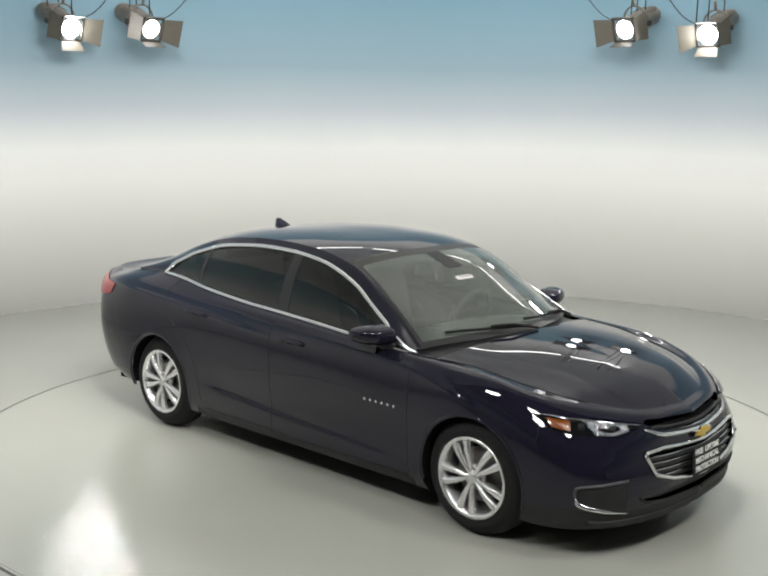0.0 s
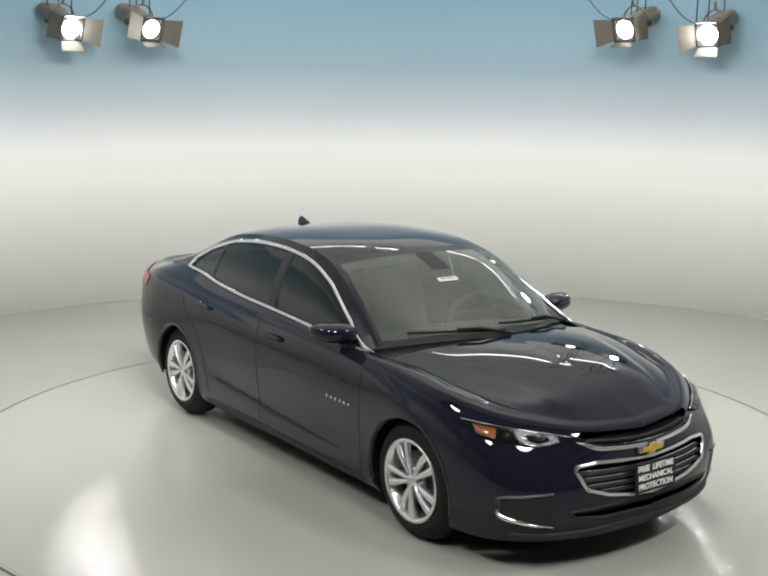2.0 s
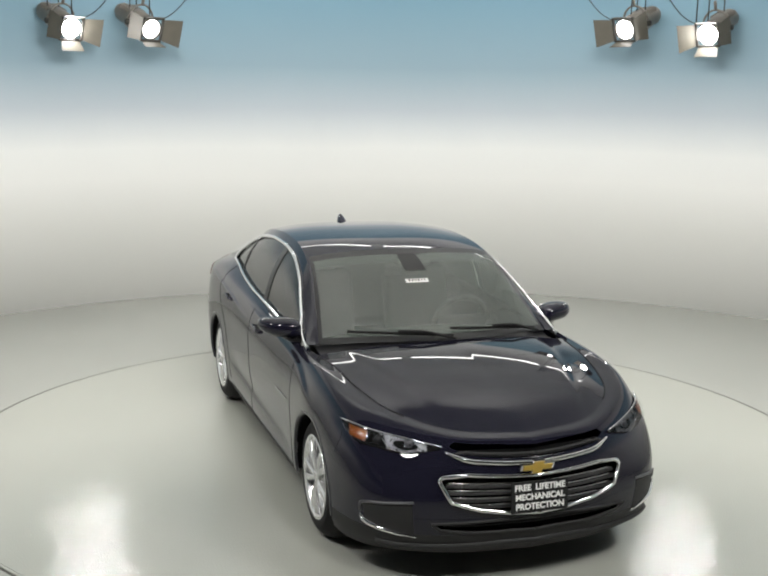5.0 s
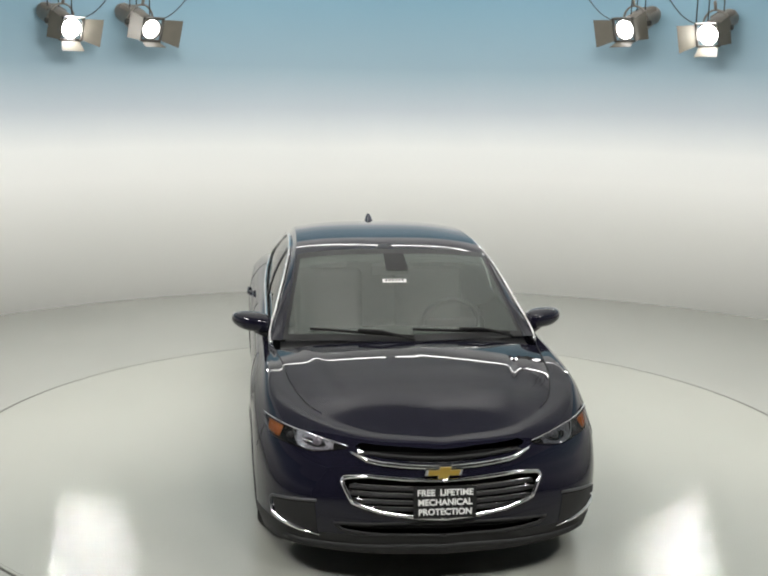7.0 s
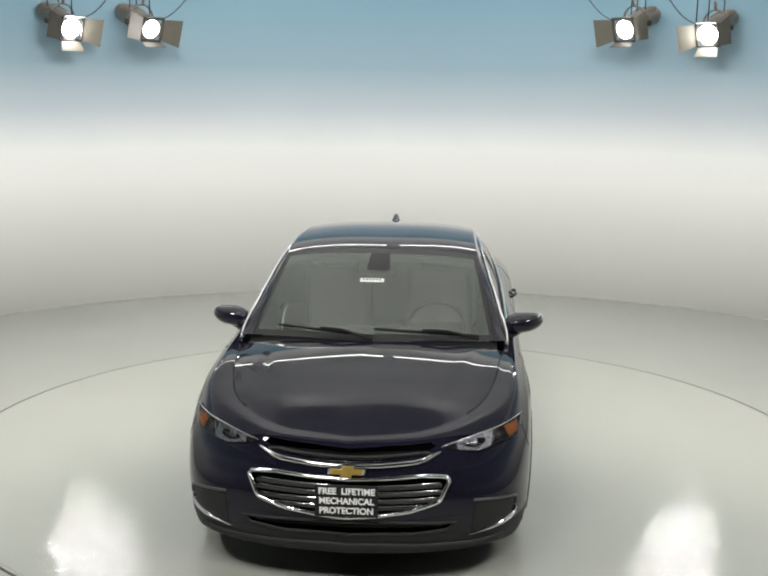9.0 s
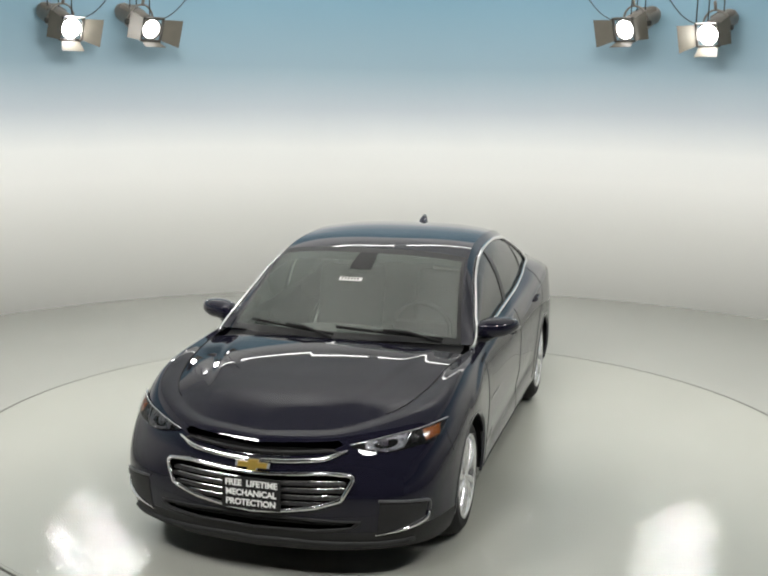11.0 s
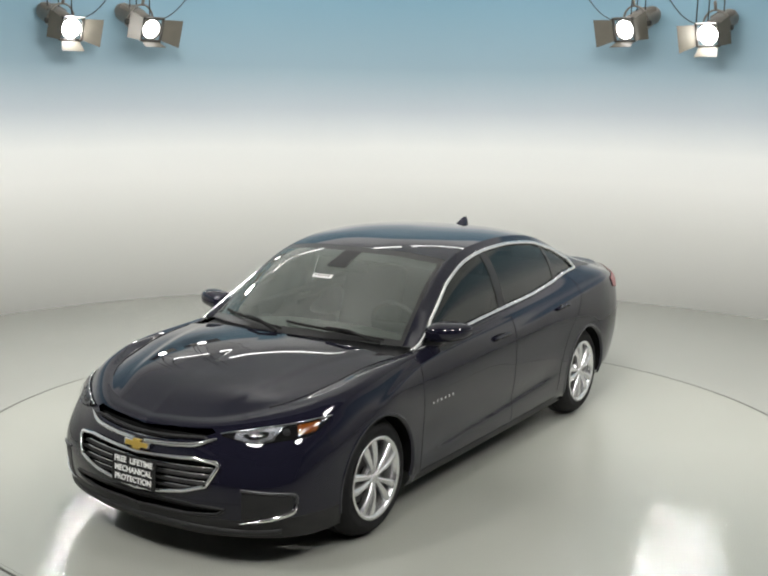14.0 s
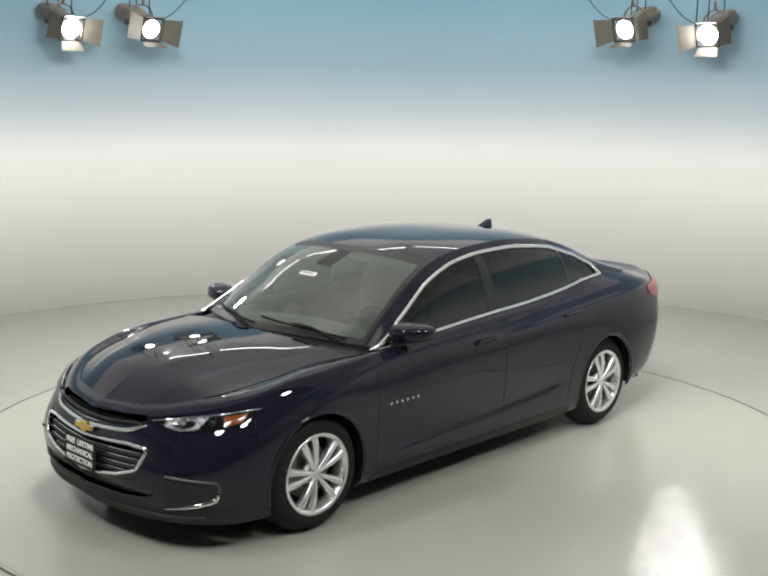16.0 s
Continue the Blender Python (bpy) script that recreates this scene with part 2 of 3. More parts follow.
NETF = NET.transpose(1, 0, 2).reshape(13, 21)


def shell(s, v):
    """A point on the car's left flank: s 0..12 from rear to front, v 0..6 from sill to belt."""
    return spl(spl(NETF, [s])[0].reshape(7, 3), [v])[0]


SG, VG = np.concatenate([np.linspace(0, 9.5, 191), np.linspace(9.5, 12, 161)[1:]]), np.linspace(0, 6, 121)
ROWS = np.array([spl(line, SG) for line in NET])
SKIN = np.array([spl(ROWS[:, i], VG) for i in range(len(SG))])


def ridge(x, z):
    """How far the flank's creases stand out: one sweeps from the front wheel up under the mirror, one over the rear wheel
    to the tail lamp, and a hollow runs low along the doors."""
    za = np.interp(x, [-.5, 0, .4, .8, 1.0, 1.15, 1.3, 1.5], [.945, .93, .915, .89, .868, .835, .79, .72])
    zb = np.interp(x, [-2.1, -1.7, -1.3, -.9, -.4, 0], [.985, .968, .945, .915, .872, .85])
    zc = np.interp(x, [-1.0, 0, 1.0], [.44, .375, .33])
    fa = np.clip((x + .55) / .7, 0, 1) * np.clip((1.5 - x) / .25, 0, 1)
    fb = np.clip((x + 2.1) / .3, 0, 1) * np.clip((-.15 - x) / .6, 0, 1)
    fc = np.clip((x + 1.0) / .3, 0, 1) * np.clip((1.0 - x) / .3, 0, 1)
    crease = lambda d, up, down: np.where(d > 0, np.exp(-(d / up) ** 2), np.exp(-np.abs(d / down) ** 1.2))
    return (.013 * fa * crease(z - za, .014, .07) + .012 * fb * crease(z - zb, .016, .07)
            - .014 * fc * crease(z - zc, .10, .03))


SKIN[..., 1] += np.where(SKIN[..., 1] > .5, ridge(SKIN[..., 0], SKIN[..., 2]), 0)


def sv_near(p):
    """The place (s, v) on the flank nearest to a point; y may have either sign."""
    q = np.array([p[0], abs(p[1]), p[2]], float)
    i, j = np.unravel_index(np.argmin(((SKIN - q) ** 2).sum(2)), SKIN.shape[:2])
    x = np.array([SG[i], VG[j]])
    for _ in range(4):
        e = 1e-3
        x = np.clip(x, [0.002, 0.002], [11.998, 5.998])
        f = shell(*x)
        J = np.stack([(shell(x[0] + e, x[1]) - f) / e, (shell(x[0], x[1] + e) - f) / e], 1)
        x = x + np.linalg.lstsq(J, q - f, rcond=None)[0]
    return np.clip(x, [0.0, 0.0], [12.0, 6.0])


def on_skin(s, v, off=0.0, side=1):
    e = 2e-3
    f = shell(s, v)
    a = shell(min(s + e, 12), v) - shell(max(s - e, 0), v)
    b = shell(s, min(v + e, 6)) - shell(s, max(v - e, 0))
    n = np.cross(a, b)
    n = n / (np.linalg.norm(n) + 1e-12)
    if n @ (f - np.array([f[0] * 0.75, 0, 0.5])) < 0:
        n = -n
    p = f + n * off
    if f[1] > .5:
        p[1] += float(ridge(f[0], f[2]))
    return np.array([p[0], p[1] * side, p[2]])


def skin_line(pts, n, off=0.0, side=1):
    """A smooth line over the flank through points near it."""
    sv = np.array([sv_near(p) for p in pts])
    return [on_skin(*q, off, side) for q in spl(sv, np.linspace(0, len(sv) - 1, n))]


def skin_patch(top, bottom, n, m, off=0.0, side=1, bulge=0.0):
    """A patch over the flank between two lines of points."""
    a, b = (spl(np.array([sv_near(p) for p in L]), np.linspace(0, len(L) - 1, n)) for L in (top, bottom))
    return [[on_skin(*(a[i] + (b[i] - a[i]) * j / m), off + bulge * math.sin(math.pi * j / m) * math.sin(math.pi * i / (n - 1)), side)
             for j in range(m + 1)] for i in range(n)]


# cabin: centre line (x, z), roof edge (x, y, z) and the belt's x, from the cowl to the boot
CENTRE = [(1.16, .985), (.82, 1.165), (.46, 1.342), (.13, 1.425), (-.22, 1.455), (-.6, 1.458), (-1.0, 1.432), (-1.35, 1.362), (-1.75, 1.215), (-2.08, 1.088)]
EDGE = [(.90, .745, .945), (.66, .695, 1.115), (.37, .642, 1.295), (.09, .612, 1.385), (-.22, .597, 1.420), (-.6, .59, 1.424), (-1.0, .58, 1.388),
        (-1.3, .58, 1.312), (-1.62, .595, 1.195), (-1.95, .62, 1.078)]
BELT_X = [.93, .68, .38, .10, -.22, -.6, -1.0, -1.28, -1.58, -1.88]
BELT = SKIN[:, -1]
mid = slice(60, 190)
BELT_AT = [np.array([x, np.interp(x, BELT[mid, 0], BELT[mid, 1]), np.interp(x, BELT[mid, 0], BELT[mid, 2])]) for x in BELT_X]


def upper(a, u):
    """Windscreen, roof and rear window: a 0..9 from cowl to boot, u -1..1 across."""
    c, e = spl(CENTRE, a)[0], spl(EDGE, a)[0]
    k = abs(u) ** 3.0
    return np.array([c[0] + (e[0] - c[0]) * u * u, e[1] * u, c[1] + (e[2] - c[1]) * k])


def cabin_side(a, w, off=0.0, side=1):
    """Pillars and side windows: w 0 at the roof's edge, 1 at the belt."""
    t, b = spl(EDGE, a)[0], spl(BELT_AT, a)[0]
    p = t + (b - t) * w
    bow = 0.03 * math.sin(math.pi * min(w, 1)) + off
    return np.array([p[0], (p[1] + bow) * side, p[2] + bow * 0.35])


WIN_A = [0, .35, 1, 2, 3, 4, 5, 6, 7, 7.5, 7.8]
WIN_W = [1, .70, .36, .215, .155, .13, .13, .17, .29, .55, 1]


def win_top(a):
    return float(np.interp(a, WIN_A, WIN_W)) if a < 7.8 else 1.0


# ---- the setting ----
def setting():
    # room: a half round back wall, straight sides, closed behind the camera
    R, H = 5.80, 4.7
    plan = [(R, -9.0)] + [(R * math.cos(a) + 0.1, 0.2 + R * math.sin(a)) for a in np.linspace(0, math.pi, 73)] + [(-R, -9.0), (R, -9.0)]
    for name, pts in (("wall_round", plan[:-1]), ("wall_back", plan[-2:])):
        bm = bmesh.new()
        out = [Vector((x * 1.03, y + (0.15 if y > 0 else -0.15), 0)) for x, y in pts]
        inn = [Vector((x, y, 0)) for x, y in pts]
        up = Vector((0, 0, H))
        grid_into(bm, [[i, i + up, o + up, o, i] for i, o in zip(inn, out)])
        tagged(part(name, finish(bm), M["wall"]), "seamless studio wall, off-white with a painted-in glow band, fading to sky blue above", "wall", kind="structure")
    bm = bmesh.new()
    box_into(bm, (14, 18, 0.1), pose(0, -1.5, H + 0.05))
    tagged(part("ceiling", bm, M["ceiling"], smooth=False), "off-white studio ceiling", "ceiling", kind="structure")
    # floor with a round hole for the turntable
    bm = bmesh.new()
    rows = []
    for k in range(129):
        a = 2 * math.pi * k / 128
        c, s = math.cos(a), math.sin(a)
        rows.append([(2.975 * c, 0.08 + 2.975 * s, -0.05), (2.975 * c, 0.08 + 2.975 * s, 0), (4 * c, 4 * s, 0), (6 * c, 6 * s, 0), (14 * c, 14 * s, 0)])
    grid_into(bm, rows)
    tagged(part("floor", finish(bm), M["floor"], smooth=False), "glossy off-white painted studio floor with faint scuffs", "floor", kind="structure")
    bm = bmesh.new()
    lathe_into(bm, [(2.90, -0.003), (2.99, -0.003)], 128, pose(0, 0.08, 0))
    tagged(part("floor_joint", finish(bm), M["joint"]), "dark circular joint round the turntable", "joint", kind="structure")


def turntable():
    t = thing("turntable", "large round off-white glossy turntable flush with the floor", "turntable")
    bm = bmesh.new()
    lathe_into(bm, [(0.0, 0.0), (1.0, 0.0), (2.0, 0.0), (2.935, 0.0), (2.935, -0.06)], 128)
    part("disc", finish(bm), M["disc"], t, smooth=False)
    bm = bmesh.new()
    lathe_into(bm, [(2.937, -0.06), (2.937, -0.0005), (2.9385, 0.0005), (2.9535, 0.0005), (2.955, -0.0005), (2.955, -0.06)], 128)
    part("edge_ring", finish(bm), M["disc"], t, "thin painted edge ring", smooth=False)
    return t


def ceiling_lights():
    # unseen black panels over the camera's ceiling and wall, added to darken reflections
    bm = bmesh.new()
    box_into(bm, (11.6, 6.4, 0.03), pose(0, -5.7, 4.68))
    box_into(bm, (11.6, 0.03, 4.6), pose(0, -8.9, 2.35))
    tagged(part("unseen_black_panels", bm, M["drape"], smooth=False), "unseen black panels added over the ceiling and behind the camera", "drape", kind="structure")
    first = thing("tube_light", "long white fluorescent tube light on a thin batten", "tube light", "tube lights in a row")
    bm = bmesh.new()
    box_into(bm, (2.4, 0.09, 0.05), pose(0, 0, 0.06), 0.006)
    part("batten", bm, M["lampgrey"], first, smooth=False)
    bm = bmesh.new()
    lathe_into(bm, [(0, -1.18), (0.03, -1.18), (0.03, 1.18), (0, 1.18)], 12, pose(0, 0, 0, 0, 90, 0))
    part("tube", finish(bm), M["tube"], first)
    first.matrix_basis = pose(-1.28, 4.75, 4.25)
    for x in (1.28, -3.84, 3.84):
        copy_thing(first, pose(x, 4.75, 4.25))


setting()
TABLE = turntable()
ceiling_lights()


# ---- spot lamps by the back wall ----
def spot_lamp(name, lens, yaw, tilt, doors, wires, bulb="lens"):
    """A theatre lamp: housing, lens, four barn doors, yoke and hanging wires; it looks along -y of its own space."""
    lamp = thing(name, "lit grey metal theatre spot lamp with barn doors on wires", "spot lamp", "spot lamps by the wall")
    face = pose(0, 0, 0, 90, 0, 0)
    bm = bmesh.new()
    lathe_into(bm, [(0, -.70), (.08, -.695), (.105, -.64), (.11, -.42), (.125, -.40), (.125, -.16), (.122, -.10), (.122, -.02), (.122, .0), (.106, .0), (.104, -.012)], 32, face)
    part("housing", finish(bm), M["lampgrey"], lamp)
    for k in range(6):
        bm = bmesh.new()
        box_into(bm, (.20, .012, .05), pose(0, .34 + .045 * k, .085), .003)
        part("cooling_fin", bm, M["lampgrey"], lamp, smooth=False)
    bm = bmesh.new()
    lathe_into(bm, [(0, .012), (.06, .006), (.10, -.006), (.104, -.012)], 32, face)
    part("lens", finish(bm), M[bulb], lamp, "glowing white lens")
    bm = bmesh.new()
    for m in (pose(0, -.005, .125), pose(0, -.005, -.125), pose(.125, -.005, 0), pose(-.125, -.005, 0)):
        flat = abs(m.translation.z) > .1
        box_into(bm, (.27, .03, .022) if flat else (.022, .03, .27), m, .003)
    part("gate", bm, M["gate"], lamp, smooth=False)
    for _, turn, ax, wide, deep in ((0, doors[0], 0, .22, .05), (1, doors[1], 1, .22, .12), (2, doors[2], 2, .24, .20), (3, doors[3], 3, .24, .20)):
        bm = bmesh.new()
        rows = [[(-wide / 2 - d * deep * .18, -d * deep, .002), (wide / 2 + d * deep * .18, -d * deep, .002)] for d in (0, .5, 1)]
        low = [[(x, y, z - .004) for x, y, z in r] for r in rows]
        grid_into(bm, [a + b[::-1] + a[:1] for a, b in zip(rows, low)])
        roll = pose(0, 0, 0, 0, (0, 180, 90, -90)[ax], 0)
        bmesh.ops.transform(bm, matrix=roll @ pose(0, -.02, .135, turn), verts=bm.verts)
        part("barn_door", finish(bm), M["barndoor"], lamp, smooth=False)
    bm = bmesh.new()
    arc = [(.16 * math.cos(a), .26, .20 * math.sin(a)) for a in np.linspace(0, math.pi, 13)]
    tube_into(bm, arc, .012, 6)
    tube_into(bm, [(0, .26, .20), (0, .26, .30)], .018, 8)
    part("yoke", finish(bm), M["lampgrey"], lamp)
    lamp.matrix_basis = pose(*lens, tilt, 0, yaw) @ Matrix.Scale(.93, 4)
    bpy.context.view_layer.update()
    inv = lamp.matrix_basis.inverted()
    for dx, dy in wires:
        bm = bmesh.new()
        a = Vector((lens[0] + dx, lens[1] + dy, lens[2] + .10))
        tube_into(bm, [inv @ a, inv @ (a + Vector((.01, 0, .7))), inv @ Vector((a.x, a.y, 4.69))], .008, 6)
        part("wire", finish(bm), M["cable"], lamp)
    # a slack supply cable that swings down to the back of the housing
    side = -1 if yaw < 0 else 1
    bm = bmesh.new()
    a, b = Vector((lens[0] + side * .55, lens[1] + .3, 3.75)), Vector((lens[0] - side * .18, lens[1] + .32, lens[2] + .12))
    tube_into(bm, [inv @ (a.lerp(b, t) - Vector((0, 0, .22 * math.sin(math.pi * t)))) for t in np.linspace(0, 1, 14)], .006, 6)
    part("supply_cable", finish(bm), M["cable"], lamp)
    for w in (.16, -.16):
        bm = bmesh.new()
        lathe_into(bm, [(0, -.02), (.028, -.02), (.032, -.008), (.032, .008), (.028, .02), (0, .02)], 12, pose(w, .26, 0, 0, 90, 0))
        part("yoke_knob", finish(bm), M["gate"], lamp)
    return lamp


def spot_lamps():
    spot_lamp("spot_lamp", (-3.28, 3.98, 3.01), 44, 20, (-25, -42, -56, -165), [(-.30, .2), (-.02, .1), (-.2, .25)])
    spot_lamp("spot_lamp", (-2.50, 4.15, 3.02), 44, 20, (-25, -10, -54, -165), [(-.2, .2), (-.04, .1), (-.28, .25)], "softlens")
    spot_lamp("spot_lamp", (2.38, 4.20, 3.07), -42, 18, (-25, -10, -165, -54), [(.08, .1), (.16, .2), (.25, .22)], "softlens")
    spot_lamp("spot_lamp", (3.20, 4.05, 3.02), -38, 20, (-25, -40, -165, -46), [(.02, .1), (.22, .25), (-.1, .1)])


# ---- the car ----
WHEELS = ((1.4145, .335), (-1.4145, .335))
ARCH = .350


def inside(poly, y, z):
    """Whether (y, z) lies in the polygon."""
    hit = False
    for (a, b), (c, d) in zip(poly, poly[1:] + poly[:1]):
        if (b > z) != (d > z) and y < (c - a) * (z - b) / (d - b) + a:
            hit = not hit
    return hit


# openings in the front, as outlines of (y, z) for y >= 0
GRILLE = [(0, .570), (.15, .575), (.36, .588), (.475, .575), (.488, .555), (.435, .458), (.30, .415), (.14, .388), (0, .380)]
UPPER = [(0, .640), (.16, .648), (.345, .666), (.42, .706), (.39, .722), (.18, .708), (0, .700)]
INTAKE = [(0, .352), (.30, .352), (.52, .346), (.48, .312), (.30, .290), (0, .284)]


def body_shell(car, side):
    """The painted flank, split into panels at the shut lines, with wheel arches and front openings."""
    P = SKIN.copy()
    n, m = P.shape[:2]
    keep = np.ones((n - 1, m - 1), bool)
    for wx, wz in WHEELS:
        d = np.hypot(P[..., 0] - wx, P[..., 2] - wz)
        low = (P[..., 1] > .5) & (P[..., 2] < wz + ARCH + .05)
        ins = (d < ARCH) & low
        keep &= ~(ins[:-1, :-1] & ins[1:, :-1] & ins[:-1, 1:] & ins[1:, 1:])
        k = np.where(ins, ARCH / np.maximum(d, 1e-6), 1.0)
        edge = ins & (d > ARCH - .06)
        P[..., 0] = np.where(edge, wx + (P[..., 0] - wx) * k, P[..., 0])
        P[..., 2] = np.where(edge, wz + (P[..., 2] - wz) * k, P[..., 2])
    C = (P[:-1, :-1] + P[1:, :-1] + P[:-1, 1:] + P[1:, 1:]) / 4
    for i in range(n - 1):
        for j in range(m - 1):
            if C[i, j, 0] > 1.95 and keep[i, j]:
                y, z = C[i, j, 1], C[i, j, 2]
                if any(inside(o, y, z) for o in (GRILLE, UPPER, INTAKE)):
                    keep[i, j] = False
    P[..., 1] *= side
    x, z = C[..., 0], C[..., 2]
    pick = np.zeros(x.shape, int)
    pick[(x > -2.6) & (x <= -1.98 + .12 * (z - .6)) & (z < .80)] = 1
    pick[(x > -1.28) & (x <= -.22) & (z > .235)] = 2
    pick[(x > -.22) & (x <= .96) & (z > .235)] = 3
    pick[(x > .96) & (x <= 1.86)] = 4
    pick[(x > 1.86)] = 5
    pick[(x > 1.70) & (z < .283 + .05 * (2.3 - x))] = 7
    # the rear door's trailing edge follows the arch
    pick[(pick == 2) & (np.hypot(x + 1.4145, z - .335) < .47) & (x < -.9)] = 0
    pick[(z <= .235) & (x > -1.0) & (x < 1.0)] = 6
    for k, nm in enumerate(("rear_quarter", "rear_bumper", "rear_door", "front_door", "front_fender", "front_bumper", "sill", "lower_valance")):
        bm = bmesh.new()
        grid_into(bm, P, keep & (pick == k))
        if len(bm.faces):
            part(nm, finish(bm), M["dull"] if nm in ("sill", "lower_valance") else M["paint"], car)
        else:
            bm.free()
    # shut lines as narrow dark grooves along the panel edges
    def seam(pts, r=.0022, k=30):
        bm = bmesh.new()
        tube_into(bm, skin_line(pts, k, 0.0, side), r, 6)
        part("shut_line", finish(bm), M["gap"], car)
    seam([(-.21, .9, z) for z in (.25, .45, .65, .85, .985)])
    seam([(.97, .9, z) for z in (.25, .45, .65, .80, .91)])
    seam([(-.93, .9, .30), (-.98, .92, .55), (-1.10, .92, .72), (-1.26, .9, .85), (-1.33, .86, 1.0), (-1.30, .76, 1.07)])
    seam([(-.93, .9, .245), (-.5, .9, .24), (0, .9, .235), (.5, .9, .235), (.96, .9, .24)], .004)
    seam([(1.80, .86, .60), (1.82, .85, .66), (1.81, .84, .72)])
    # wheel arches
    for wx, wz in WHEELS:
        bm = bmesh.new()
        rows = []
        for a in np.linspace(-.25, math.pi + .25, 49):
            q = (wx + ARCH * math.cos(a), wz + ARCH * math.sin(a))
            s = sv_near((q[0], .91, q[1]))
            y = shell(*s)[1]
            rows.append([(wx + r * math.cos(a), side * (y + dy), wz + r * math.sin(a)) for r, dy in
                         ((ARCH + .014, -.002), (ARCH + .008, .003), (ARCH - .002, .004), (ARCH - .010, -.012))])
        grid_into(bm, rows)
        part("arch_lip", finish(bm), M["paint"], car)
        bm = bmesh.new()
        rows = []
        for a in np.linspace(-.2, math.pi + .2, 33):
            rows.append([(wx + r * math.cos(a), side * y, wz + r * math.sin(a)) for r, y in ((ARCH - .004, .895), (ARCH + .01, .80), (ARCH + .01, .58), (.05, .57))])
        grid_into(bm, rows)
        part("arch_liner", finish(bm), M["liner"], car)


def hood_grid(n, m):
    """The hood's surface between the cowl, the fenders' inner edges and the nose."""
    side = np.array([shell(7.45 + 2.55 * a, 6.0) for a in np.linspace(0, 1, n)])
    nose = np.array([shell(s, 6.0) for s in np.linspace(12, 10, 60)])
    mid_z = spl([.985, .964, .935, .898, .844, .738], np.linspace(0, 5, n))[:, 0]
    mid = np.stack([np.linspace(1.19, nose[0, 0], n), np.zeros(n), mid_z], 1)
    P = np.zeros((n, m, 3))
    for j in range(m):
        u = -1 + 2 * j / (m - 1)
        U = abs(u)
        g = np.array([U, U, U ** 2.6])
        y = U * nose[-1, 1]
        front = np.array([np.interp(y, nose[:, 1], nose[:, 0]), y, np.interp(y, nose[:, 1], nose[:, 2])])
        cowl = mid[0] + (side[0] - mid[0]) * np.array([U * U, U, U ** 2.2])
        for i in range(n):
            a = i / (n - 1)
            p = (1 - g) * mid[i] + g * side[i] + (1 - a) * cowl + a * front
            p -= (1 - a) * ((1 - g) * mid[0] + g * side[0]) + a * ((1 - g) * mid[-1] + g * side[-1])
            # the raised middle, with an edge on each side that runs in towards the nose
            e = (U - (.80 - .22 * a)) / .07
            p[2] += .009 * (1 / (1 + math.exp(min(40, 4 * e)))) * math.sin(math.pi * min(1, .12 + a * .88)) ** .8
            P[i, j] = (p[0], math.copysign(p[1], u), p[2])
    return P


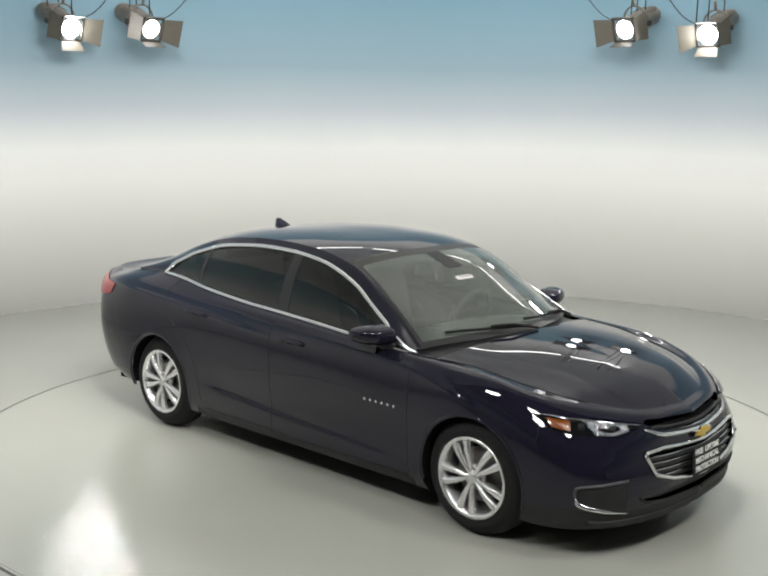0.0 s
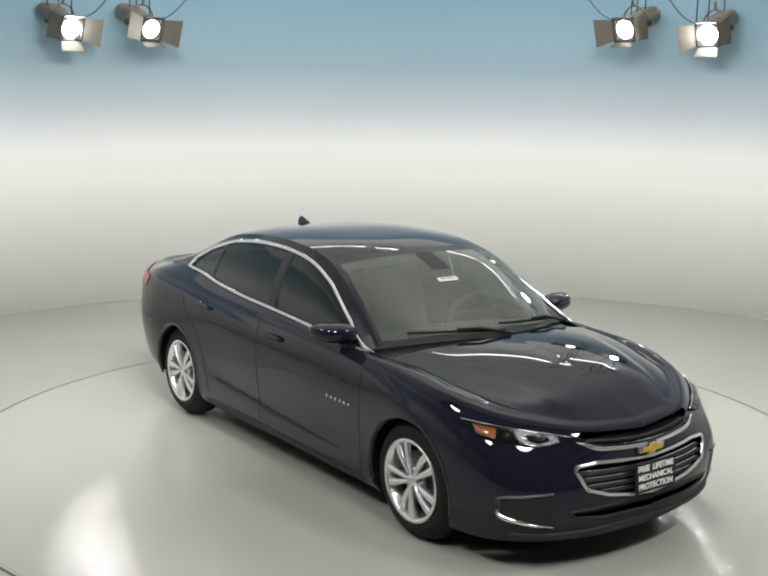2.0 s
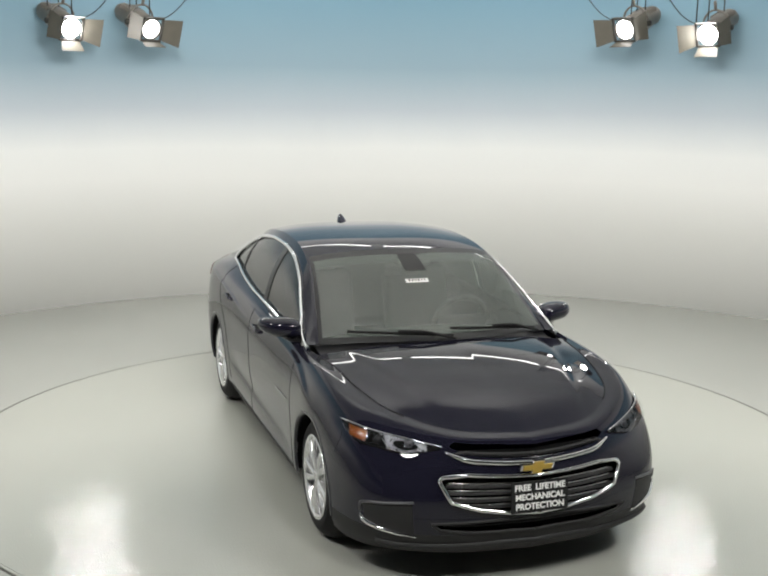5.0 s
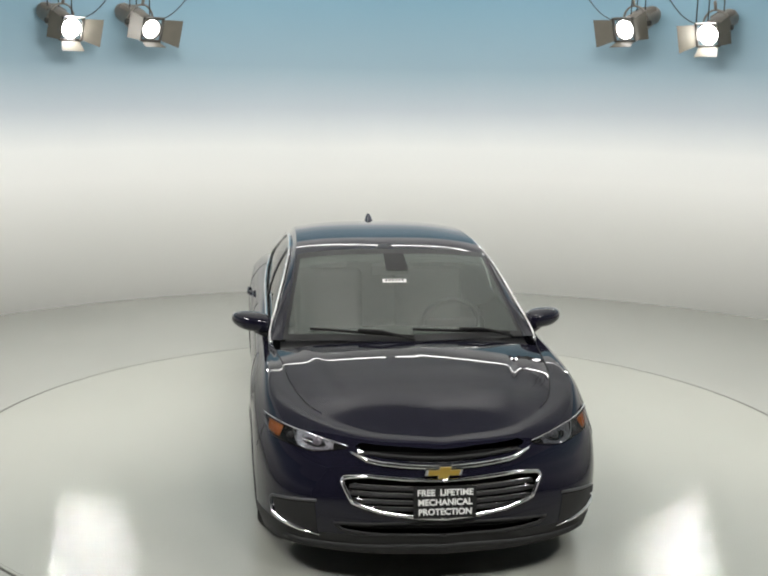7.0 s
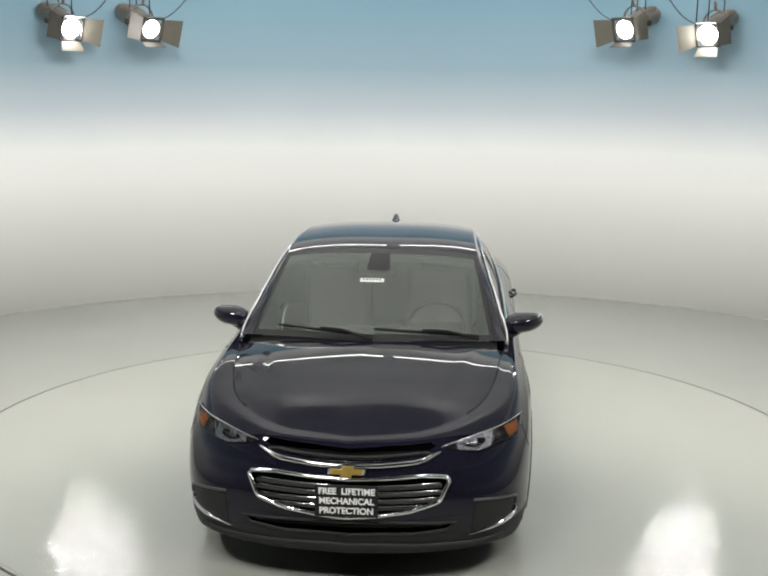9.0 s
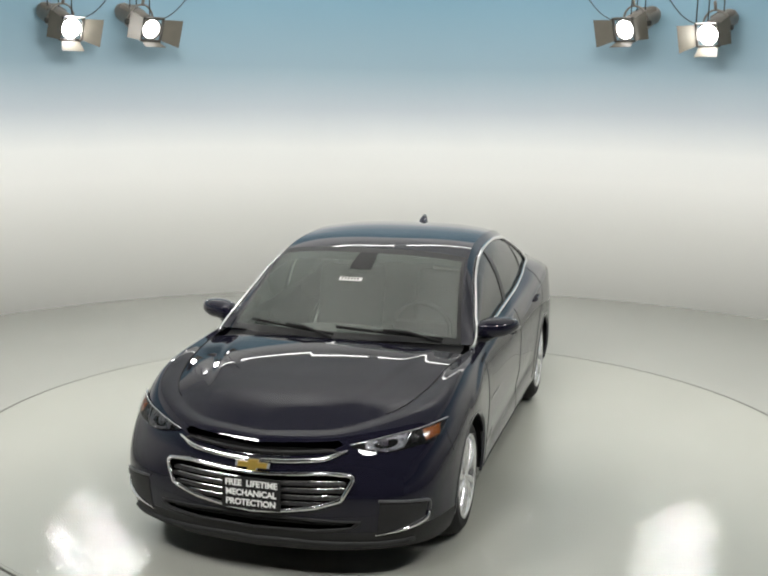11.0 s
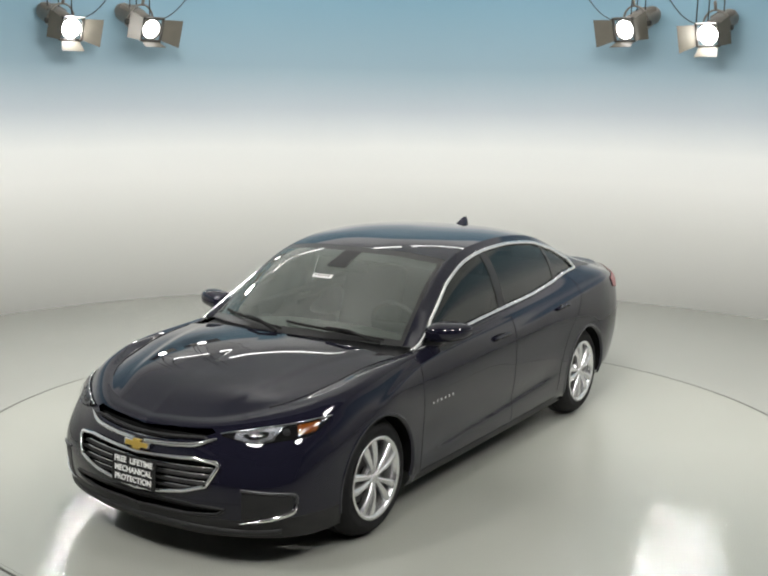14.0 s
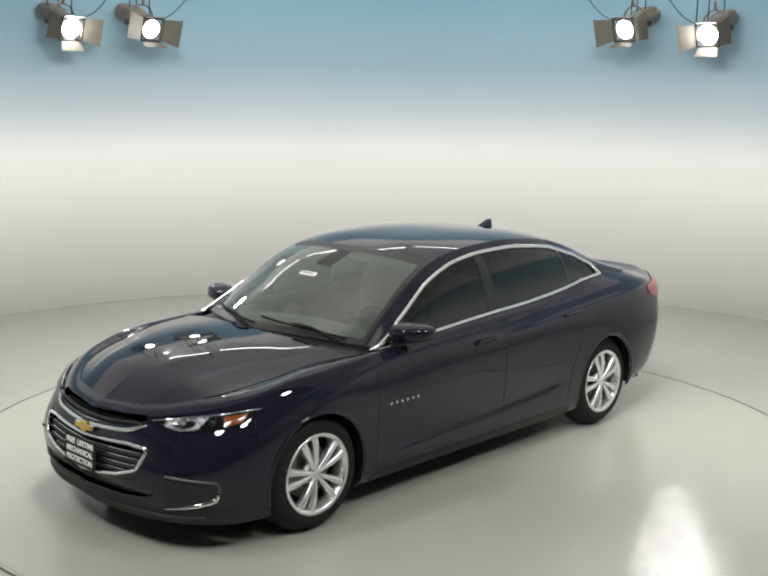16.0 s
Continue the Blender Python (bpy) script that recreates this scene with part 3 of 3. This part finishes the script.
def wheel(car, x, y, side):
    """Alloy wheel with five split spokes; its axle runs along y."""
    turn = pose(x, y * side, .335, -90 * side, 0, 0)
    bm = bmesh.new()
    lathe_into(bm, [(.205, -.16), (.215, -.15), (.205, -.12), (.195, -.05), (.203, .0), (.220, .018), (.231, .024), (.231, .031), (.217, .031), (.205, .020), (.196, -.03), (.188, -.10), (.192, -.16)], 64)
    w = part("wheel", finish(bm), M["alloy"], car, "silver alloy wheel with five split spokes")
    w.matrix_basis = turn
    bm = bmesh.new()
    lathe_into(bm, [(.206, -.17), (.235, -.185), (.285, -.185), (.315, -.172), (.331, -.150), (.335, -.130), (.335, -.118), (.329, -.116), (.329, -.110), (.335, -.108),
                    (.335, -.082), (.329, -.080), (.329, -.074), (.335, -.072), (.334, -.055), (.329, -.036), (.320, -.016), (.306, .004), (.290, .018), (.280, .023), (.278, .026),
                    (.262, .029), (.258, .027), (.244, .028), (.236, .024), (.222, .012)], 72)
    part("tyre", finish(bm), M["rubber"], w, "black rubber tyre")
    for k in range(5):
        for d in (-1, 1):
            bm = bmesh.new()
            rows = []
            for t in np.linspace(0, 1, 11):
                r = .030 + (.211 - .030) * t
                ang = 2 * math.pi * k / 5 + radians(43 if side < 0 else 69) + d * (.20 + .025 * math.sin(math.pi * t))
                half = .0115 + .0125 * t ** 1.2
                h = .020 + .014 * math.sin(math.pi * t * .75) - .006 * t
                c, s = math.cos(ang), math.sin(ang)
                row = []
                for q, z in ((-1, h - .045), (-1, h - .010), (-.75, h - .002), (.0, h + .002), (.75, h - .002), (1, h - .010), (1, h - .045), (-1, h - .045)):
                    row.append((r * c - q * half * s, r * s + q * half * c, z))
                rows.append(row)
            grid_into(bm, rows)
            part("spoke", finish(bm), M["alloy"], w)
    bm = bmesh.new()
    lathe_into(bm, [(0, .022), (.028, .022), (.032, .018), (.034, .012), (.060, .008), (.072, -.004), (.072, -.03)], 40)
    part("hub", finish(bm), M["alloy"], w)
    for k in range(5):
        a = 2 * math.pi * (k + .5) / 5 + radians(43 if side < 0 else 69)
        bm = bmesh.new()
        lathe_into(bm, [(.010, .0), (.010, .015), (.006, .018), (0, .018)], 6, pose(.052 * math.cos(a), .052 * math.sin(a), .0))
        part("lug_nut", finish(bm), M["disc_iron"], w)
    bm = bmesh.new()
    lathe_into(bm, [(.05, -.055), (.150, -.055), (.150, -.078), (.05, -.078)], 48)
    part("brake_disc", finish(bm), M["disc_iron"], w)
    bm = bmesh.new()
    lathe_into(bm, [(0, -.10), (.19, -.10)], 32)
    part("wheel_backing", finish(bm), M["liner"], w)


def strip(car, name, pts, r, mat, flat=1.0, label="", n=8):
    bm = bmesh.new()
    tube_into(bm, pts, r, n, flat)
    return part(name, finish(bm), M[mat], car, label)


def cabin(car):
    W0, W1, B0, B1 = 2.3, 2.55, 6.95, 8.75
    # windscreen, with a black painted border, and the rear window
    def upper_patch(a0, a1, u0, u1, n=24, m=36, drop=0.0):
        return [[upper(a, u) - np.array([0, 0, drop]) for u in np.linspace(u0, u1, m)] for a in np.linspace(a0, a1, n)]
    part("windscreen", grid_mesh(upper_patch(.15, W0, -.945, .945)), M["wind"], car, "clear windscreen with a soft reflection and a painted-in pale veil").visible_shadow = False
    for a0, a1, u0, u1 in ((-.0, .15, -.975, .975), (W0, W1, -.975, .975), (.15, W0, -.975, -.945), (.15, W0, .945, .975)):
        part("windscreen_border", grid_mesh(upper_patch(a0, a1, u0, u1, 16, 16)), M["black"], car)
    for sd in (-1, 1):
        part("a_pillar", grid_mesh(upper_patch(0, W1, sd * .975, sd, 40, 4)), M["paint"], car)
    part("roof", grid_mesh(upper_patch(W1, B0, -1, 1, 50, 48)), M["paint"], car)
    part("rear_window", grid_mesh(upper_patch(B0, B1, -.88, .88)), M["tint"], car).visible_shadow = False
    for u0, u1 in ((-1, -.88), (.88, 1)):
        part("c_pillar", grid_mesh(upper_patch(B0, 9, u0, u1, 24, 6)), M["paint"], car)
    part("rear_window_border", grid_mesh(upper_patch(B1, 9, -.88, .88, 6, 24)), M["black"], car)
    # boot lid from the rear window to the tail
    rows = []
    for t in np.linspace(0, 1, 14):
        row = []
        for u in np.linspace(-1, 1, 31):
            p0 = upper(9, u)
            s = np.interp(abs(u), [0, 1], [0.0, 2.9])
            q = shell(s, 6.0)
            q = np.array([q[0], q[1] * (1 if u > 0 else -1), q[2]])
            p = p0 + (q - p0) * t
            p[2] -= .028 * math.sin(math.pi * t) * (1 - u ** 4)
            row.append(p)
        rows.append(row)
    part("boot_lid", grid_mesh(rows), M["paint"], car)
    for sd in (-1, 1):
        # painted rail over the windows and quarter panel behind them
        rows = []
        for a in np.concatenate([np.linspace(0, 7, 71), np.linspace(7.05, 9, 40)]):
            wt = win_top(a)
            rows.append([cabin_side(a, w, 0, sd) for w in np.linspace(0, wt, 9)])
        part("roof_rail", grid_mesh(rows), M["paint"], car)
        # side windows
        for nm, a0, a1 in (("front_window", .0, 3.85), ("rear_door_window", 4.10, 6.28), ("quarter_window", 6.38, 7.8)):
            rows = [[cabin_side(a, w, -.006, sd) for w in np.linspace(win_top(a), 1, 10)] for a in np.linspace(a0, a1, 40)]
            part(nm, grid_mesh(rows), M["sideglass" if nm == "front_window" else "tint"], car, "green side window" if nm == "front_window" else "dark tinted side window").visible_shadow = False
        for a0, a1, nm in ((3.85, 4.10, "b_pillar"), (6.28, 6.38, "window_divider")):
            rows = [[cabin_side(a, w, -.001, sd) for w in np.linspace(win_top(a), 1, 8)] for a in np.linspace(a0, a1, 5)]
            part(nm, grid_mesh(rows), M["black"], car)
        # chrome round the windows
        top = [cabin_side(a, win_top(a), .006, sd) for a in np.concatenate([np.linspace(0, 7, 50), np.linspace(7.1, 7.8, 16)])]
        low = [cabin_side(a, 1.0, .008, sd) for a in np.linspace(7.8, 0, 60)]
        strip(car, "window_chrome", top + low, .0145, "chrome", .7, "bright chrome window surround")
        # sticks out under the glass: rubber sweep
        strip(car, "belt_seal", [cabin_side(a, .985, .003, sd) for a in np.linspace(7.6, .1, 50)], .006, "black")


def front_end(car):
    def band(poly, d, nm, mat, grow=1.0):
        """A recessed dark panel behind an opening."""
        for sd in (-1, 1):
            y = np.linspace(0, max(p[0] for p in poly) * 1.05, 16)
            z0, z1 = min(p[1] for p in poly) - .02, max(p[1] for p in poly) + .02
            rows = []
            for yy in y:
                rows.append([on_skin(*sv_near((2.3 - .35 * yy * yy, yy, z)), -d, sd) for z in np.linspace(z0, z1, 6)])
            part(nm, grid_mesh(rows), M[mat], car)
    band(GRILLE, .05, "grille_backing", "liner")
    band(UPPER, .04, "grille_backing", "liner")
    band(INTAKE, .06, "intake_backing", "liner")
    def place(y, z, off, sd=1):
        return on_skin(*sv_near((2.33 - .38 * y * y, y, z)), off, sd)
    for sd in (-1, 1):
        # no hollow is cut; a flat dark patch paints the shade inside it
        fog = skin_patch([(2.03, .775, .418), (2.09, .68, .430), (2.141, .58, .436)], [(2.03, .765, .345), (2.09, .67, .318), (2.147, .575, .298)], 12, 6, .002, sd)
        part("fog_pocket_shade", grid_mesh(fog), M["dull"], car)
    both = lambda pts, off: [place(y, z, off, -1) for y, z in pts[::-1]] + [place(y, z, off, 1) for y, z in pts[1:]]
    def dense(pts, n=6):
        out = []
        for (a, b), (c, d) in zip(pts, pts[1:]):
            out += [(a + (c - a) * t / n, b + (d - b) * t / n) for t in range(n)]
        return out + [pts[-1]]
    # lower grille: chrome surround and thin chrome slats
    strip(car, "grille_surround", both(dense(GRILLE[:6] + GRILLE[5:]), .006)[:], .0105, "chrome", 1.0, "chrome grille surround")
    for k, (w, z) in enumerate(((.455, .535), (.465, .500), (.44, .463), (.37, .428))):
        line = [(y, z + .012 * y / w) for y in np.linspace(0, w, 10)]
        strip(car, "grille_slat", both(line, -.012), .0034, "chrome", 1.2)
        strip(car, "grille_slat", both([(y, zz - .016) for y, zz in line], -.02), .008, "dull", 1.8)
    # V-shaped chrome bar below the upper grille and the slats in it
    bar = [(0, .640), (.16, .647), (.33, .662), (.375, .675), (.42, .698), (.462, .719)]
    strip(car, "grille_bar", both(dense(bar), .008), lambda t: .004 + .0085 * min(1, 5 * min(t, 1 - t)), "chrome", .8, "V-shaped chrome bar")
    strip(car, "grille_slat", both([(y, .676 + .022 * (y / .38) ** 2) for y in np.linspace(0, .38, 10)], -.006), .0045, "chrome", 1.3)
    strip(car, "grille_slat", both([(y, .662 + .016 * (y / .34) ** 2) for y in np.linspace(0, .34, 10)], -.010), .009, "black", 1.3)
    strip(car, "grille_slat", both([(y, .70 + .028 * (y / .38) ** 2) for y in np.linspace(0, .36, 10)], -.012), .010, "black", 1.3)
    strip(car, "intake_bar", both([(y, .318) for y in np.linspace(0, .46, 10)], -.03), .008, "dull", 1.5)
    # tray that closes the nose below
    rows = [[on_skin(s, .12, -.004, sd) * np.array([1 - k * .12, 1 - k * .3, 1]) + np.array([0, 0, .02 * k]) for k in (0, .5, 1, 2)]
            for sd, line in ((-1, np.linspace(9.3, 12, 24)), (1, np.linspace(12, 9.3, 24)[1:])) for s in line]
    part("under_tray", grid_mesh(rows), M["liner"], car)
    # front lip and splitter
    strip(car, "front_lip", both([(y, .205 + .01 * y) for y in np.linspace(0, .78, 20)], .004), .016, "dull", .8)
    # dark edging of the openings
    for o in (UPPER, INTAKE):
        strip(car, "opening_edge", both(dense(o[:-1] + [o[-1]], 8), .0), .008, "dull", 1.0)
    # badge: a gold cross bar with a chrome edge
    for nm, sc, off, mat in (("badge_rim", 1.12, .012, "chrome"), ("badge", .94, .020, "gold")):
        bm = bmesh.new()
        out = [(-.083, .012), (-.028, .012), (-.022, .028), (.034, .028), (.028, .012), (.083, .012), (.075, -.014), (.022, -.014), (.016, -.028), (-.034, -.028), (-.028, -.014), (-.088, -.014)]
        lo = [bm.verts.new((2.296 + off - .012, y * sc, .606 + z * sc)) for y, z in out]
        hi = [bm.verts.new((2.298 + off, y * sc * .96, .606 + z * sc * .96)) for y, z in out]
        bm.faces.new(hi)
        for i in range(len(out)):
            bm.faces.new((lo[i], lo[i - 1], hi[i - 1], hi[i]))
        bmesh.ops.recalc_face_normals(bm, faces=bm.faces)
        part(nm, bm, M[mat], car, "gold cross-shaped badge" if mat == "gold" else "", smooth=False)
    # dealer plate with its three lines of text
    bm = bmesh.new()
    box_into(bm, (.010, .305, .155), pose(2.338, 0, .468, 0, -4, 0), .003)
    pl = part("front_plate", bm, M["gap"], car, "black front plate with white lettering", smooth=False)
    for word, z, size in (("FREE  LIFETIME", .047, .040), ("MECHANICAL", .0, .040), ("PROTECTION", -.047, .040)):
        cu = bpy.data.curves.new("lettering", "FONT")
        cu.body, cu.size, cu.align_x, cu.align_y, cu.extrude, cu.offset = word, size * 1.05, "CENTER", "CENTER", .0006, .0014
        cu.materials.append(M["white"])
        ob = new("lettering", cu)
        ob.parent = pl
        ob.matrix_basis = pose(2.338, 0, .468, 0, -4, 0) @ pose(.0056, 0, z, 90, 0, 90)
    # head lamps
    for sd in (-1, 1):
        top = [(1.76, .815, .752), (1.86, .78, .748), (1.97, .71, .741), (2.08, .60, .733), (2.19, .46, .718)]
        bot = [(1.78, .82, .742), (1.90, .80, .684), (1.99, .71, .652), (2.085, .585, .638), (2.19, .47, .704)]
        h = part("head_lamp", grid_mesh(skin_patch(top, bot, 24, 8, .004, sd)), M["liner"], car, "dark head lamp with clear cover")
        bowl = skin_patch([(1.99, .69, .734), (2.07, .60, .728), (2.14, .52, .720)], [(2.03, .675, .660), (2.085, .60, .646), (2.15, .52, .680)], 10, 6, .0075, sd, -.006)
        part("reflector", grid_mesh(bowl), M["lampsilver"], h, "silver lamp reflector")
        part("lamp_cover", grid_mesh(skin_patch(top, bot, 24, 8, .016, sd, .008)), M["lampglass"], h).visible_shadow = False
        part("turn_signal", grid_mesh(skin_patch([(1.83, .80, .742), (1.93, .74, .728)], [(1.87, .81, .702), (1.945, .755, .676)], 8, 5, .010, sd, .004)), M["amber"], h, "amber side marker")
        for (x, y, z), r, mat in (((2.085, .59, .695), .026, "lampsilver"), ((1.985, .715, .698), .020, "black")):
            bm = bmesh.new()
            p = on_skin(*sv_near((x, y, z)), .004, sd)
            d = Vector((.86, .5 * sd, .1)).to_track_quat("Z", "Y").to_matrix().to_4x4()
            lathe_into(bm, [(0, .012), (r * .5, .010), (r * .85, .004), (r, -.004), (r, -.02)], 24, Matrix.Translation(p) @ d)
            part("projector", finish(bm), M[mat], h, "ringed lamp projector")
        strip(h, "lamp_trim", skin_line(top, 24, .010, sd), .0035, "chrome")
        strip(h, "lamp_trim", skin_line([(1.98, .70, .734), (2.01, .685, .690), (2.045, .655, .656), (2.09, .59, .645)], 10, .012, sd), .003, "chrome")
        # fog pocket trim: a chrome blade below, a grey blade above
        strip(car, "fog_trim", skin_line([(2.02, .785, .372), (2.027, .765, .338), (2.09, .67, .310), (2.147, .566, .288)], 20, .006, sd), lambda t: .004 + .009 * math.sin(math.pi * min(1, t * 1.15)) , "chrome", .9, "chrome fog lamp blade")
        strip(car, "fog_blade", skin_line([(2.02, .795, .378), (2.034, .795, .424), (2.09, .69, .440), (2.141, .575, .446)], 16, .003, sd), .0075, "satin", .9, "satin grey blade")
        # tail lamps
        tl = part("tail_lamp", grid_mesh(skin_patch([(-2.02, .84, .965), (-2.18, .80, .985), (-2.34, .68, .99), (-2.46, .50, .985)],
                                                    [(-2.06, .87, .90), (-2.22, .83, .865), (-2.38, .70, .85), (-2.49, .50, .86)], 20, 6, .006, sd, .006)), M["red"], car, "red tail lamp")
    return


def small_parts(car):
    for sd in (-1, 1):
        # door handles
        for x, z in ((.0, .872), (-.95, .918)):
            p = [(x - .10, .93, z - .004), (x - .06, .93, z + .003), (x, .93, z + .004), (x + .06, .93, z), (x + .10, .93, z - .006)]
            line = skin_line(p, 13, .022, sd)
            line[0] = on_skin(*sv_near(p[0]), .0, sd)
            line[-1] = on_skin(*sv_near(p[-1]), .0, sd)
            strip(car, "door_handle", line, .012, "paint", .65)
            # flat near-black patch paints in the shade of the handle's hollow
            cup = skin_patch([(x - .05, .93, z + .022), (x + .04, .93, z + .020)], [(x - .05, .93, z - .020), (x + .04, .93, z - .022)], 8, 4, .002, sd)
            part("handle_recess_shade", grid_mesh(cup), M["gap"], car)
        # model name on the front door: small chrome bars for letters
        for k in range(6):
            x = .63 + .046 * k
            a = on_skin(*sv_near((x, .915, .632)), .003, sd)
            b = on_skin(*sv_near((x + .02, .915, .632)), .003, sd)
            bm = bmesh.new()
            box_into(bm, (.017, .003, .014), Matrix.Translation((Vector(a) + Vector(b)) / 2), .002)
            part("letter_bar", bm, M["chrome"], car, smooth=False)
        # door mirror: a rounded shell on a short arm
        bm = bmesh.new()
        bmesh.ops.create_uvsphere(bm, u_segments=28, v_segments=18, radius=1.0)
        for v in bm.verts:
            x, y, z = v.co
            sq = lambda q, p: math.copysign(abs(q) ** p, q)
            x2 = sq(x, .9) * .085 if x > 0 else sq(x, .6) * .05
            y2, z2 = sq(y, .75) * .120, sq(z, .75) * .064
            z2 *= 1 - .22 * (y * 1.0)
            v.co = (.685 + x2 * 1.15 - .05 * y, sd * (.908 + y2), 1.018 + z2 * .92 + .012 * y)
        bmesh.ops.recalc_face_normals(bm, faces=bm.faces)
        mi = part("door_mirror", bm, M["paint"], car, "navy door mirror")
        bm = bmesh.new()
        tube_into(bm, [(.74, sd * .77, .935), (.72, sd * .83, .952), (.69, sd * .88, .975)], .026, 10, 1.6)
        part("mirror_arm", finish(bm), M["black"], mi)
        bm = bmesh.new()
        bmesh.ops.create_uvsphere(bm, u_segments=20, v_segments=10, radius=1.0)
        for v in bm.verts:
            x, y, z = v.co
            v.co = (.628 + .006 * x, sd * (.908 + .098 * y), 1.018 + .046 * z)
        part("mirror_glass", bm, M["chrome"], mi)
    # shark fin: a sloping front edge and an upright rear edge
    bm = bmesh.new()
    rows = []
    for t in np.linspace(0, 1, 12):
        xf, xr = -.965 - .150 * t ** 1.25, -1.170 + .012 * t
        w = .032 * (1 - t) ** .6 + .004
        c, h = (xf + xr) / 2, (xf - xr) / 2
        rows.append([(c + h * math.cos(a), w * math.sin(a) * (1 - .35 * math.cos(a)), 1.405 + .068 * t) for a in np.linspace(0, 2 * math.pi, 21)])
    V = grid_into(bm, rows)
    bm.faces.new(V[-1][:-1])
    part("antenna_fin", finish(bm), M["paint"], car, "navy shark fin antenna")
    # wipers and cowl
    rows = [[np.array([1.23 - .24 * u * u + dx, .74 * u, .972 - .055 * abs(u) ** 2.2 + dz]) for u in np.linspace(-1, 1, 25)] for dx, dz in ((.02, -.008), (-.06, -.004), (-.12, .012))]
    part("cowl", grid_mesh(rows), M["black"], car)
    for y0, y1, x1 in ((.62, .02, 1.03), (.02, -.56, .95)):
        pts = [upper(.04 + .17 * t, (y0 + (y1 - y0) * t) / .73) + np.array([.0, 0, .018]) for t in np.linspace(0, 1, 14)]
        w = strip(car, "wiper", pts, .008, "gap", .8)
        strip(w, "wiper_arm", [pts[0] + np.array([.05, 0, -.01]), pts[4] + np.array([.02, 0, .02]), pts[7] + np.array([0, 0, .012])], .009, "gap")
    # black mount of the inner mirror on the glass
    rows = [[upper(a, u * (1.25 - .2 * (a - 1.78))) + np.array([0, 0, .003]) for u in np.linspace(-.085, .085, 6)] for a in np.linspace(1.72, 2.3, 6)]
    part("mirror_mount", grid_mesh(rows), M["dull"], car, "black mirror mount on the windscreen")
    # price sticker behind the windscreen
    rows = [[upper(a, u) + np.array([0, 0, .004]) for u in np.linspace(-.155, .065, 6)] for a in (1.40, 1.44, 1.49)]
    st = part("sticker", grid_mesh(rows), M["white"], car, "small white windscreen sticker")
    for k in range(6):
        u = -.13 + .03 * k
        rows = [[upper(a, q) + np.array([.003, 0, .008]) for q in (u, u + .018)] for a in (1.425, 1.465)]
        part("print_bar", grid_mesh(rows), M["gap"], st)


def interior(car):
    bm = bmesh.new()
    box_into(bm, (4.2, 1.50, .06), pose(-.05, 0, .24), .02)
    part("underbody", bm, M["liner"], car, smooth=False)
    bm = bmesh.new()
    rows = [[(x, y, z - .06 * (y / .7) ** 2) for y in np.linspace(-.70, .70, 15)] for x, z in ((1.05, .93), (.85, .955), (.62, .96), (.50, .93), (.46, .82), (.50, .6))]
    grid_into(bm, rows)
    part("dashboard", finish(bm), M["interior"], car)
    for y in (-.36, .36):
        bm = bmesh.new()
        box_into(bm, (.50, .50, .16), pose(-.10, y, .50, 0, -8, 0), .05)
        box_into(bm, (.14, .48, .62), pose(-.40, y, .86, 0, -16, 0), .05)
        box_into(bm, (.10, .27, .18), pose(-.50, y, 1.23, 0, -10, 0), .04)
        part("front_seat", bm, M["seat"], car)
    bm = bmesh.new()
    box_into(bm, (.50, 1.30, .16), pose(-.95, 0, .52, 0, -6, 0), .05)
    box_into(bm, (.16, 1.30, .62), pose(-1.30, 0, .86, 0, -24, 0), .06)
    for y in (-.38, .38):
        box_into(bm, (.09, .26, .15), pose(-1.46, y, 1.19, 0, -18, 0), .03)
    part("rear_bench", bm, M["seat"], car)
    bm = bmesh.new()
    ring = [Matrix.Translation((.40, .37, .93)) @ pose(0, 0, 0, 0, -66, 0) @ Vector((.18 * math.cos(a), .18 * math.sin(a), 0)) for a in np.linspace(0, 2 * math.pi, 33)]
    tube_into(bm, ring, .016, 8)
    box_into(bm, (.10, .34, .03), Matrix.Translation((.41, .37, .92)) @ pose(0, 0, 0, 0, -66, 0), .01)
    part("steering_wheel", bm, M["black"], car)
    bm = bmesh.new()
    box_into(bm, (.03, .24, .07), pose(.34, -.02, 1.27, 0, 10, 0), .012)
    box_into(bm, (.03, .03, .10), pose(.36, -.02, 1.32), .008)
    part("inner_mirror", bm, M["black"], car)
    bm = bmesh.new()
    grid_into(bm, [[upper(a, u) - np.array([0, 0, .05]) for u in np.linspace(-.96, .96, 17)] for a in np.linspace(2.3, 7.0, 20)])
    part("headliner", finish(bm), M["interior"], car)


def build_car():
    car = thing("car", "navy blue saloon car with chrome trim on the turntable", "car")
    for sd in (-1, 1):
        body_shell(car, sd)
        for x, z in WHEELS:
            wheel(car, x, .858, sd)
    part("hood", grid_mesh(hood_grid(60, 121)), M["paint"], car)
    for sd in (-1, 1):
        strip(car, "shut_line", [on_skin(s, 5.98, .001, sd) for s in np.linspace(7.5, 10.2, 40)], .0028, "gap")
    cabin(car)
    front_end(car)
    small_parts(car)
    interior(car)
    return car


spot_lamps()
CAR = build_car()


def motions():
    rows, disc = [], []
    for t, a in TURN:
        rows.append((t, pose(0, 0, 0, 0, 0, a) @ pose(-AXIS[0], -AXIS[1], 0)))
        disc.append((t, pose(0, 0.08, 0, 0, 0, a)))
    walk(CAR, rows)
    walk(TABLE, disc)


motions()
